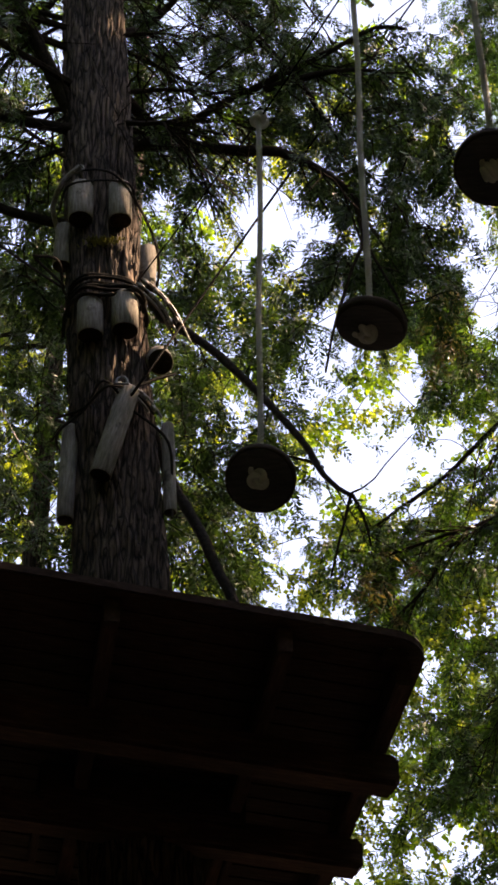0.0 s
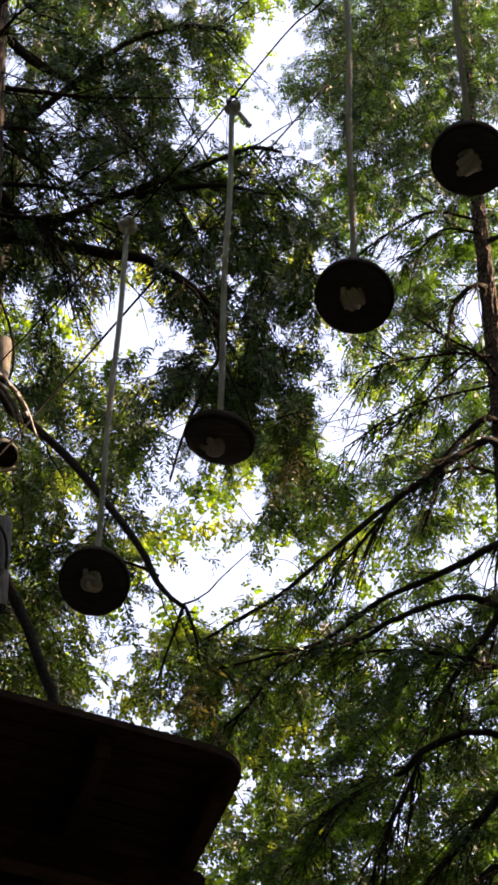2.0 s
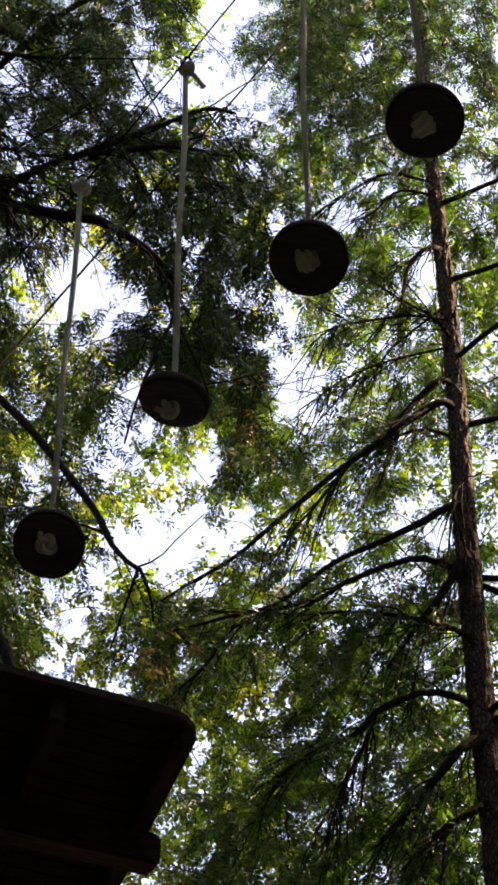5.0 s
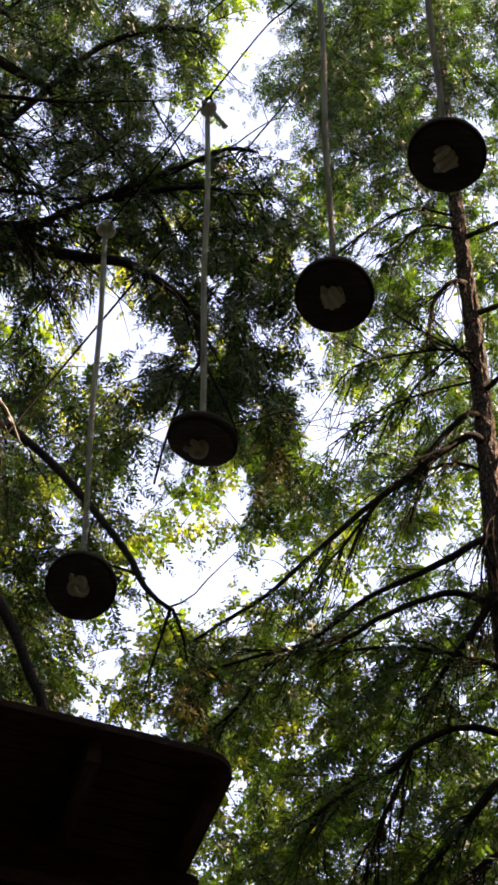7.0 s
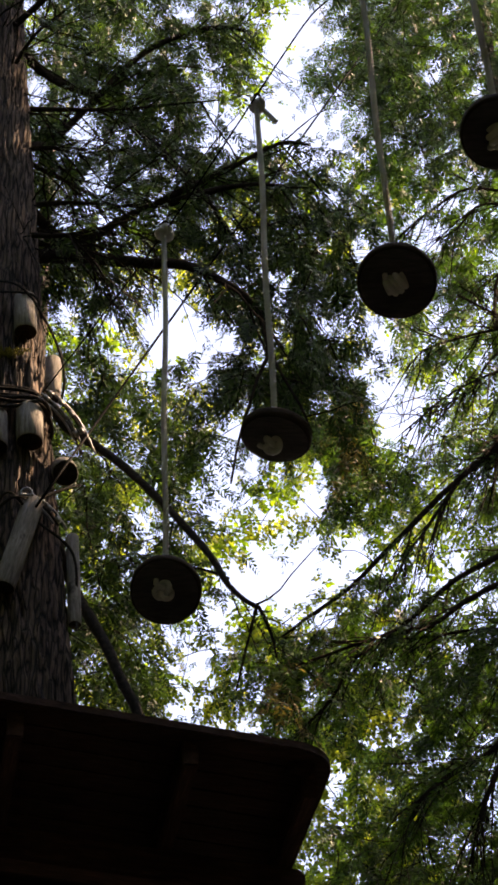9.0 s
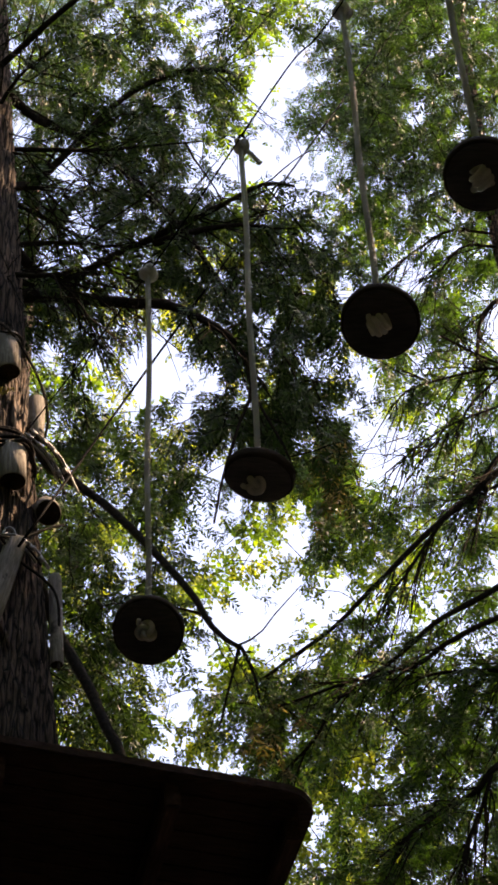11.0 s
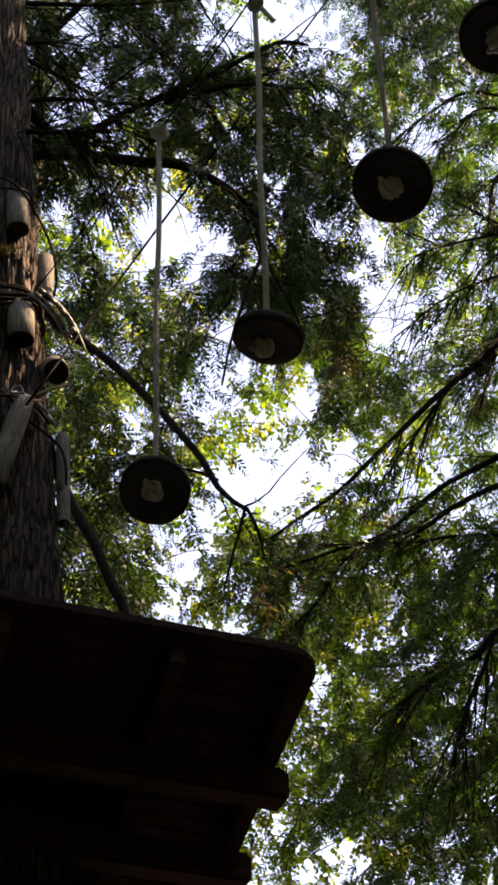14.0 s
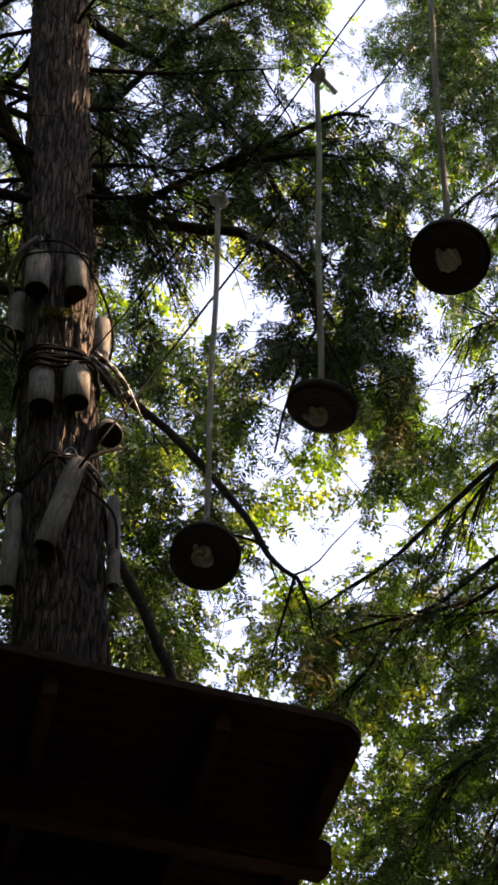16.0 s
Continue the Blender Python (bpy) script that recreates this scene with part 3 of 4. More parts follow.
    tips = clumped(clumps, (8.9, 11.2)) + spots(80, (-19, 6), (43, 58), (8.8, 11.5)) + spots(110, (-19, -3), (50, 58), (8.8, 11.5))
    for tip in sorted(tips, key=lambda p: -p[2]):
        frame_work.grow(crown, wood, FROND, tip, 0.55, 0.23, 0.024, 0.6, 0.08, 0.15)
    # the rest of the crown
    for k in range(150):
        z = rng.uniform(11.5, 25)
        a = rng.uniform(0, 2 * np.pi)
        ln = 3.2 * (27 - z) / 15 * rng.uniform(0.7, 1.1)
        root = ax(z)
        tip = root + np.array([math.cos(a) * ln, math.sin(a) * ln, -0.25 * ln])
        if seen(tip[None])[0]:
            continue
        limb(crown, wood, FROND, [root, (root + tip) / 2 + np.array([0, 0, 0.2]), tip], 0.03, 0.008, 0.9, 0.3, 0.06, 0.4, 0.2, 0.2, 0.3)
    for nm, s, mt in (("branchwork", wood, TWIG), ("crown", crown, NEEDLE_DARK)):
        me = s.mesh(nm, mt)
        me.transform(base)
        hung(nm, me, tree, kind="stuff")


build_platform_tree()


def plain_trunk(tree, x, y, r, top, mat, lean=(0, 0), name_of_bark=""):
    if name_of_bark == "fine":
        heights = np.concatenate([np.linspace(-0.2, 8, 20), np.arange(8.1, 19, 0.035), np.linspace(19.2, top, 20)])
        me = bark_trunk("trunk", mat, lambda z: np.array([0.02 * math.sin(z), 0.02 * math.cos(z * 0.8), z]), lambda z: r * (1.15 - z / top) + 0.012 + 0.25 * r * math.exp(-max(z, 0) * 1.5), heights, 64, 0.02, 0.03)
        hung("trunk", me, tree)
        return
    z = np.linspace(-0.2, top, 60)
    pts = np.stack([lean[0] * z, lean[1] * z, z], -1)
    rad = r * (1.15 - z / top) + 0.015 + 0.25 * r * np.exp(-z * 1.5)
    s = Soup()
    v, f = tube(pts, rad, 20)
    v = np.array([np.array(q) + np.array([1, 1, 0]) * 0.04 * r * noise.noise(Vector(q) * 3) for q in v])
    s.add(v, f)
    hung("trunk", s.mesh("trunk", mat, True), tree)


def filled_tree(name, label, x, y, r, top, trunk_mat, leaf_mat, template, targets, size, step, spread, every, thin, droop, named=(), rest=60, size_far=0.3, withered=()):
    """A tree whose limbs reach out to the targets, with the rest of its crown round it."""
    global rng
    rng = np.random.default_rng(int(abs(x * 70 + y * 10)))
    tree = thing(name, label, "tree", (x, y, 0))
    off = Matrix.Translation((-x, -y, 0))
    plain_trunk(tree, x, y, r, top, trunk_mat, name_of_bark="fine" if r < 0.15 else "")
    wood, crown = Soup(), Soup()
    for c, r0, r1, sp, bare in named:
        own, side, leaf = Soup(), Soup(), Soup()
        limb(leaf, side, template, c, r0, r1, sp, size, step, droop, bare, thin, every, 0.03, 21, own)
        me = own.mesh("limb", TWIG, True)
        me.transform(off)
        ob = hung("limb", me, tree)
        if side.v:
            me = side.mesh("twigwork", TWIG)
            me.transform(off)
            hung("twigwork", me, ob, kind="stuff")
        if leaf.v:
            me = leaf.mesh("spray", leaf_mat)
            me.transform(off)
            hung("spray", me, ob, kind="stuff")
    frame_work = Skeleton(np.vstack([[(x, y, z) for z in np.arange(4, top - 1, 0.5)]] + [curve_points(c, 14)[3:] for c, *_ in named]))
    for tip in sorted(targets, key=lambda p: math.hypot(p[0] - x, p[1] - y)):
        frame_work.grow(crown, wood, template, tip, spread, size, step, droop, thin, every)
    for k in range(rest):
        z = rng.uniform(top * 0.35, top * 0.98)
        a = rng.uniform(0, 2 * np.pi)
        ln = (0.6 + 3.2 * (1 - z / top) ** 0.7) * rng.uniform(0.8, 1.2)
        root = np.array([x, y, z])
        tip = root + np.array([math.cos(a) * ln, math.sin(a) * ln, -0.15 * ln])
        if seen(tip[None])[0]:
            continue
        limb(crown, wood, template, [root, (root + tip) / 2 + np.array([0, 0, 0.2]), tip], 0.03, 0.008, 0.9, size_far, 0.07, 0.4, 0.2, 0.2, 0.35)
    if withered:
        dead = Soup()
        for tip in withered:
            frame_work.grow(dead, wood, template, tip, 0.3, size, 0.03, 1.2, 0.1, 0.12)
        me = dead.mesh("dead_spray", NEEDLE_BROWN)
        me.transform(off)
        hung("dead_spray", me, tree, "withered olive-brown sprays", "stuff")
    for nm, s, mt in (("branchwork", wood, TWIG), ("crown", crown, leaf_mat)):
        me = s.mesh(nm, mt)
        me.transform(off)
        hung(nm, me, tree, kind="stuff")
    return tree


# the slim conifer beside the course, its long dark limbs reaching over
T2 = [
    ([(2.3, 12.5, 13.2), (2.14, 12.3, 13.1), (1.93, 12.3, 12.95), (1.62, 12.3, 12.67), (1.27, 12.3, 12.34), (1.02, 12.3, 12.07), (0.69, 12.3, 11.69), (0.32, 12.3, 11.29), (0.0, 12.3, 11.05), (-0.26, 12.3, 10.84)], 0.038, 0.011, 0.5, 0.62),
    ([(2.3, 12.5, 13.5), (2.14, 12.3, 13.37), (1.94, 12.3, 13.15), (1.75, 12.3, 12.88), (1.55, 12.32, 12.58)], 0.032, 0.02, 0.4, 0.7),
    ([(1.32, 12.32, 12.38), (1.17, 12.3, 12.14), (1.02, 12.3, 11.89), (0.87, 12.3, 11.67), (0.76, 12.3, 11.46)], 0.018, 0.008, 0.4, 0.6),
    ([(2.3, 12.5, 12.85), (1.97, 12.3, 12.79), (1.67, 12.3, 12.64), (1.41, 12.3, 12.44)], 0.016, 0.006, 0.4, 0.6),
    ([(2.32, 12.5, 12.05), (2.16, 12.3, 11.93), (1.81, 12.3, 11.68), (1.48, 12.3, 11.48), (1.15, 12.3, 11.29), (0.87, 12.3, 11.02), (0.64, 12.3, 10.82), (0.28, 12.3, 10.69), (-0.16, 12.3, 10.54)], 0.034, 0.01, 0.5, 0.5),
    ([(2.3, 12.5, 11.34), (1.89, 12.3, 11.35), (1.56, 12.3, 11.25), (1.23, 12.3, 11.07), (1.0, 12.3, 10.89), (0.68, 12.3, 10.78), (0.32, 12.3, 10.58), (0.11, 12.3, 10.22), (-0.14, 12.3, 9.93)], 0.03, 0.01, 0.5, 0.45),
    ([(2.3, 12.5, 10.55), (2.18, 12.3, 10.6), (1.94, 12.3, 10.7), (1.67, 12.3, 10.77), (1.31, 12.3, 10.8), (0.86, 12.3, 10.76), (0.14, 12.3, 10.77)], 0.026, 0.008, 0.45, 0.4),
    ([(2.33, 12.5, 11.6), (2.21, 12.3, 11.36), (2.1, 12.3, 11.13), (1.95, 12.3, 10.89), (1.76, 12.3, 10.61), (1.56, 12.3, 10.28)], 0.045, 0.016, 0.4, 0.5),
    ([(2.3, 12.45, 14.05), (2.15, 12.3, 14.15), (1.85, 12.3, 14.36), (1.54, 12.3, 14.65)], 0.016, 0.011, 0.2, 0.85),
    ([(2.3, 12.45, 14.3), (1.94, 12.3, 14.18), (1.63, 12.3, 14.13), (1.21, 12.3, 14.0), (0.98, 12.3, 13.77)], 0.016, 0.006, 0.4, 0.5),
    ([(2.3, 12.45, 13.95), (1.71, 12.3, 13.59), (1.3, 12.3, 13.37), (0.89, 12.3, 12.97)], 0.014, 0.005, 0.4, 0.5),
    ([(2.3, 12.45, 14.5), (1.77, 12.3, 13.81), (1.55, 12.3, 13.45), (1.14, 12.3, 13.12)], 0.014, 0.005, 0.35, 0.55),
    ([(2.26, 12.5, 16.3), (1.79, 12.3, 16.15), (1.42, 12.3, 15.88), (1.08, 12.3, 15.53), (0.97, 12.3, 15.36)], 0.016, 0.006, 0.35, 0.4),
    ([(2.26, 12.5, 16.1), (1.89, 12.3, 15.9), (1.63, 12.3, 15.56), (1.41, 12.3, 15.43)], 0.014, 0.006, 0.35, 0.5),
    ([(2.28, 12.45, 15.25), (2.12, 12.3, 15.1), (1.95, 12.3, 14.86), (1.88, 12.3, 14.59)], 0.03, 0.016, 0.2, 0.9),
    ([(2.3, 12.5, 9.75), (2.07, 12.2, 9.48), (1.88, 12.2, 9.24), (1.63, 12.2, 8.92), (1.36, 12.2, 8.6)], 0.048, 0.018, 0.45, 0.5),
    ([(2.3, 12.5, 10.05), (1.85, 12.2, 9.97), (1.43, 12.2, 9.78), (1.29, 12.2, 9.6), (1.1, 12.2, 9.49), (0.9, 12.2, 9.37), (0.72, 12.2, 9.22), (0.56, 12.2, 8.98)], 0.03, 0.012, 0.45, 0.5),
    ([(1.43, 12.2, 9.78), (1.3, 12.2, 9.44), (1.14, 12.2, 9.08), (1.01, 12.2, 8.64)], 0.017, 0.008, 0.4, 0.6),
    ([(2.3, 12.5, 9.2), (2.09, 12.3, 8.98), (1.83, 12.3, 8.79), (1.57, 12.3, 8.5)], 0.042, 0.014, 0.4, 0.35),
    ([(2.33, 12.45, 12.35), (2.21, 12.3, 12.09), (2.17, 12.28, 11.81), (2.25, 12.26, 11.5)], 0.012, 0.008, 0.2, 0.9),
]
T2_CLUMPS = [(8.1, 52.8, 1.1, 40), (6.0, 54.3, 0.6, 24), (13.5, 52.5, 0.9, 24), (5.3, 49.9, 0.7, 20), (2.2, 42.2, 0.45, 24), (1.4, 43.0, 0.3, 14), (-0.9, 36.0, 0.65, 34), (2.0, 36.2, 0.6, 12),
             (5.3, 36.1, 0.8, 22), (3.3, 31.5, 0.8, 20), (6.4, 30.2, 0.8, 22), (7.6, 34.1, 0.7, 18), (9.3, 37.3, 0.6, 14), (1.4, 29.7, 0.6, 16), (4.2, 28.0, 0.8, 20), (10.6, 43.1, 0.8, 18),
             (8.4, 47.4, 0.7, 16), (6.9, 40.2, 0.6, 8), (9.5, 50.5, 1.0, 28), (12.0, 48.0, 0.9, 22), (7.5, 56.0, 0.8, 22), (11.0, 55.5, 0.9, 20),
             (6.0, 52.5, 1.2, 36), (3.2, 53.3, 0.6, 18), (4.0, 50.8, 0.6, 18), (5.5, 33.5, 1.2, 24), (8.0, 31.0, 1.2, 24), (2.6, 30.2, 0.7, 18), (5.6, 29.2, 0.8, 20), (8.4, 29.0, 0.8, 20), (7.8, 36.6, 0.6, 14),
             (1.35, 43.6, 0.35, 24), (1.15, 42.3, 0.35, 24), (1.0, 41.1, 0.3, 18), (-1.8, 36.0, 0.55, 26), (-1.2, 35.2, 0.5, 18), (2.1, 40.9, 0.4, 22)]
filled_tree("slim_conifer", "slim conifer with rough sunlit bark and drooping sprays", 2.3, 12.5, 0.125, 24, BARK_RED, NEEDLE_BLUE, FROND,
            clumped(T2_CLUMPS, (12.35, 14.3)) + spots(66, (2, 18), (40, 58), (11.9, 14.6)) + spots(30, (0, 14), (24, 40), (12.3, 14.4)), 0.25, 0.027, 0.75, 0.18, 0.1, 0.6, T2, rest=60, withered=clumped([(1.75, 44.0, 0.2, 8), (1.9, 43.1, 0.2, 9), (2.05, 42.2, 0.22, 8), (-0.8, 35.6, 0.4, 5)], (11.8, 12.6)))
# a dark conifer beside it, whose sprays hang over from the edge
filled_tree("conifer", "tall conifer with dark sprays hanging over the course", 4.7, 11.2, 0.14, 25, BARK_RED, NEEDLE_DARK, FROND,
            clumped([(5.5, 54.6, 0.7, 30), (8.5, 53.6, 0.9, 46), (11.5, 53.2, 0.9, 40), (14.5, 52.6, 0.9, 30), (6.6, 51.6, 0.7, 32), (9.3, 51.0, 0.6, 26), (13.8, 50.2, 0.8, 20), (10.0, 55.6, 0.9, 22), (7.0, 56.5, 0.8, 16), (4.6, 52.6, 0.45, 10)], (10.7, 12.0)),
            0.22, 0.027, 0.7, 0.18, 0.12, 0.5, rest=40)
# a broad-leaved tree behind the platform
filled_tree("broadleaf_tree", "broad-leaved tree with sunlit yellow-green leaves", -3.3, 17.2, 0.2, 27, BARK, LEAF_LIGHT, LEAVES,
            sparse(spots(320, (-8.5, 4), (27, 50), (15.5, 20)) + spots(60, (-16, -8.5), (27, 50), (15.5, 20))), 0.175, 0.043, 0.9, 0.2, 0.1, 0.25, rest=60, size_far=0.5)
filled_tree("conifer", "tall conifer with drooping sprays tinted yellow-green for sunlight", 6.4, 19.5, 0.2, 27, BARK, NEEDLE_SUN, FEATHER,
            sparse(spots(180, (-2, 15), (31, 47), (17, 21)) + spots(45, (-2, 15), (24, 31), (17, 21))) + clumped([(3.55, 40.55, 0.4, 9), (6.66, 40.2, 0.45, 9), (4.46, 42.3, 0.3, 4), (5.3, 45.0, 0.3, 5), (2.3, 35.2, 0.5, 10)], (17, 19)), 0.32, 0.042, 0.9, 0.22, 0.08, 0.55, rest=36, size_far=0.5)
# the far canopy, two more broad-leaved trees that close the view
for x, y, az, mat, n in ((-9.5, 25.0, (-17, 2), LEAF_MID, 250), (9.5, 26.0, (-2, 16), LEAF_MID, 230)):
    filled_tree("far_tree", "broad-leaved tree of the far canopy in green leaf", x, y, 0.25, 34, BARK, mat, LEAVES,
                sparse(spots(n, az, (24, 58), (22, 27))), 0.36, 0.075, 1.3, 0.3, 0.1, 0.2, rest=30, size_far=0.6)
# conifers further back at both sides
filled_tree("conifer", "tall conifer with dense dark green sprays", 5.6, 16.5, 0.22, 28, BARK_RED, NEEDLE_BLUE, FROND,
            clumped([(8.8, 33.0, 0.9, 18), (8.6, 30.6, 0.9, 20), (9.2, 28.0, 0.9, 18), (6.2, 29.0, 0.8, 14)], (14, 16)) + spots(160, (0, 14), (23, 37), (14.5, 18)) + spots(120, (3, 18), (41, 58), (14.5, 18)), 0.32, 0.038, 0.95, 0.22, 0.1, 0.5, rest=36)
filled_tree("conifer", "tall conifer with dense dark sprays behind the platform", -3.55, 14.5, 0.13, 26, BARK, NEEDLE_DARK, FROND,
            clumped([(-8.7, 42.4, 0.7, 26), (-7.4, 39.4, 0.6, 24), (-3.9, 42.8, 0.5, 22), (-9.3, 37.7, 0.5, 16), (-14.8, 40.4, 0.6, 18), (-14.6, 37.1, 0.6, 14), (-5.5, 41.1, 0.4, 10),
                     (-12.5, 43.9, 0.6, 14), (-8.1, 45.1, 0.4, 10),
                     (-8.5, 41.0, 0.8, 20), (-6.8, 38.5, 0.7, 20), (-5.5, 43.5, 0.6, 16), (-9.5, 44.0, 0.7, 18), (-7.0, 36.0, 0.6, 14), (-4.2, 40.5, 0.4, 8),
                     (-15.5, 48.0, 0.9, 8), (-15.2, 45.0, 0.9, 24), (-14.6, 42.0, 0.9, 26), (-14.2, 39.0, 0.8, 26), (-13.6, 36.5, 0.7, 18)], (12.5, 15)) + spots(130, (-19, -3), (33, 58), (12.5, 16)) + spots(80, (-17, -6.5), (31, 46), (12.5, 16)), 0.29, 0.038, 0.95, 0.22, 0.1, 0.5, rest=36)


# ---- unseen trees added round the clearing to block light ----
def shade_tree(m=None):
    """One dense conifer, unseen and added as shade; where it stands between the sun and the flecks, it has gaps."""
    global rng
    rng = np.random.default_rng(21)
    tree = thing("shade_conifer", "unseen tall dense conifer added to shade the clearing", "tree", (0, 0, 0), "trees round the clearing")
    plain_trunk(tree, 0, 0, 0.25, 24, BARK_RED)
    wood, crown = Soup(), Soup()
    for k in range(64):
        z = 2.0 + 21.5 * (k + rng.random()) / 64
        a = k * 2.4 + rng.uniform(-0.3, 0.3)
        ln = (0.7 + 3.6 * (1 - z / 24.5) ** 0.65) * rng.uniform(0.8, 1.15)
        d = np.array([math.cos(a), math.sin(a), -0.18])
        root = np.array([0, 0, z])
        bar = root + d * np.linspace(0, ln, 5)[:, None]
        if not (m and sun_flecked((root + d * np.linspace(0, ln, 40)[:, None]) @ np.array(m.to_3x3()).T + np.array(m.translation), 0.05).any()):
            wood.add(*tube(bar, np.linspace(0.035, 0.006, 5), 5))
        n = int(ln * 3.2)
        q = (0.15 + 0.85 * (np.arange(n) + rng.random(n)) / n)
        pos = root + d * (q * ln)[:, None]
        side = np.array([-d[1], d[0], 0])
        way = d * 0.6 + side * np.where(np.arange(n) % 2, 1, -1)[:, None] * 0.8 + rng.normal(size=(n, 3)) * 0.2 + np.array([0, 0, -0.25])
        size = rng.uniform(1.0, 1.7, n)
        if m:
            turn, shift = np.array(m.to_3x3()).T, np.array(m.translation)
            lit = np.any([sun_flecked((pos + way * q * size[:, None]) @ turn + shift, 0.45) for q in (0.1, 0.5, 0.9)], axis=0)
            # small sprays stand in the place of the large ones beside the sun's way
            few = np.repeat(pos[lit], 10, axis=0) + np.repeat(way[lit] * size[lit][:, None], 10, axis=0) * rng.random((10 * lit.sum(), 1)) + rng.normal(size=(10 * lit.sum(), 3)) * 0.16
            fine = np.repeat(way[lit], 10, axis=0) + rng.normal(size=few.shape) * 0.5
            clear = ~sun_flecked((few + fine * 0.15) @ turn + shift, 0.16)
            strew(crown, FEATHER, few[clear], fine[clear], rng.uniform(0.32, 0.48, clear.sum()))
            pos, way, size = pos[~lit], way[~lit], size[~lit]
        strew(crown, COARSE, pos, way, size)
    hung("branchwork", wood.mesh("branchwork", TWIG), tree, kind="stuff")
    hung("crown", crown.mesh("crown", NEEDLE_BLUE), tree, kind="stuff")
    if m:
        tree.matrix_basis = m
    return tree


first = shade_tree()
PLACES = [(-7.5, 3.5), (-6.0, -1.5), (-3.0, -5.5), (5.5, -4.5), (7.5, 0.5), (8.4, 4.3), (-9.5, 8.5), (-10.5, 15), (10.5, 9.4), (10, 19),
          (-4.5, -11), (11.5, -9), (-11.5, -6), (-12, 20), (14, 24), (15, 3), (-15, 2),
          (9.2, 9.2), (12.6, 13.2), (13, 8), (12, 21.5), (14.5, 12), (-8.2, 10.5), (-8.5, 5.5), (-9, 13), (-12, 10), (-11, 3)]
for k, (x, y) in enumerate(PLACES):
    m = Matrix.Translation((x, y, 0)) @ Matrix.Rotation(k * 2.1, 4, "Z") @ Matrix.Rotation(radians(1.5), 4, "X")
    m = m @ Matrix.Scale(1.27 if x > 8 and y > 5 else 1.0, 4)
    if x > 7 and y > 2:
        shade_tree(m)
    elif k:
        copy_thing(first, m)
first.matrix_basis = Matrix.Translation((*PLACES[0], 0))


def shade_broadleaf():
    """One broad tree, added out of view, whose crown blocks the sky light behind and beside the path."""
    tree = thing("shade_broadleaf", "unseen broad dense tree added to keep sky light off the clearing", "tree", (0, 0, 0), "broad trees round the clearing")
    plain_trunk(tree, 0, 0, 0.3, 15, BARK)
    wood, crown = Soup(), Soup()
    for k in range(60):
        z = 4.5 + 9.5 * (k + rng.random()) / 60
        a = k * 2.4 + rng.uniform(-0.3, 0.3)
        ln = 5.2 * math.sqrt(max(0.1, 1 - ((z - 7.0) / 9.5) ** 2)) * rng.uniform(0.75, 1.1)
        d = np.array([math.cos(a), math.sin(a), 0.35])
        root = np.array([0, 0, z])
        wood.add(*tube(root + d * np.linspace(0, ln, 6)[:, None], np.linspace(0.06, 0.008, 6), 5))
        n = int(ln * 3.8)
        q = 0.2 + 0.8 * (np.arange(n) + rng.random(n)) / n
        pos = root + d * (q * ln)[:, None] + rng.normal(size=(n, 3)) * 0.45
        strew(crown, LEAVES, pos, rng.normal(size=(n, 3)) + d, rng.uniform(0.8, 1.4, n))
    hung("branchwork", wood.mesh("branchwork", TWIG), tree, kind="stuff")
    hung("crown", crown.mesh("crown", LEAF_MID), tree, kind="stuff")
    return tree


broad = shade_broadleaf()
SHADE_ROOF = [(-4.0, -4.4), (4.0, -4.6), (-9.0, 0.0), (9.0, -0.5), (-7.0, -6.0), (7.0, -7.0), (-10, 6.5), (10, 7.6)]
for k, (x, y) in enumerate(SHADE_ROOF):
    if k:
        copy_thing(broad, Matrix.Translation((x, y, 0)) @ Matrix.Rotation(k * 1.3, 4, "Z"))
broad.matrix_basis = Matrix.Translation((*SHADE_ROOF[0], 0))


def build_screen_woods(start, end, n, height, out, m, label):
    """A closed wall of wood added round the clearing against low light: heaped foliage round a dark core."""
    s = Soup()
    a = np.linspace(radians(start), radians(end), n)
    tops = height * (1 + 0.27 * np.sin(a * 7)) + rng.uniform(-0.13, 0.13, n) * height
    v = []
    for k, t in enumerate(a):
        for h, r in ((-0.5, out), (0.35 * tops[k], out - 1), (0.8 * tops[k], out + 0.5), (tops[k], out + 3), (-0.5, out + 6)):
            r += rng.uniform(-0.8, 0.8)
            v.append((math.cos(-t) * r, math.sin(-t) * r, h))
    f = []
    for k in range(n - 1):
        for j in range(4):
            q = k * 5 + j
            f += [[q, q + 5, q + 6], [q, q + 6, q + 1]]
    s.add(v, f)
    k = rng.integers(0, n - 1, m)
    t = a[k] + rng.random(m) * (a[1] - a[0])
    z = rng.random(m) * tops[k]
    r = out - 1.4 + rng.random(m) * 1.4
    pos = np.stack([np.cos(-t) * r, np.sin(-t) * r, z], -1)
    strew(s, COARSE, pos, -pos * np.array([0.05, 0.05, 0]) + rng.normal(size=pos.shape) * 0.7 + np.array([0, 0, -0.5]), rng.uniform(1.2, 2.4, m))
    tagged(new("screen_woods", s.mesh("screen_woods", NEEDLE_DARK)), label, "woods", kind="stuff")


build_screen_woods(-370, -170, 38, 14, 24, 2000, "unseen closed dark wood added behind the clearing to block light")
build_screen_woods(-175, 0, 44, 7.5, 38, 2000, "unseen low dark undergrowth added ahead to block light beneath the tall trees")


# ---- the platform ----
NEAR = Vector((1.69, 0.70, 0)).normalized()
AWAY = Vector((-0.31, 1.17, 0)).normalized()
CORNER = Vector((0.075, 7.04, 0))


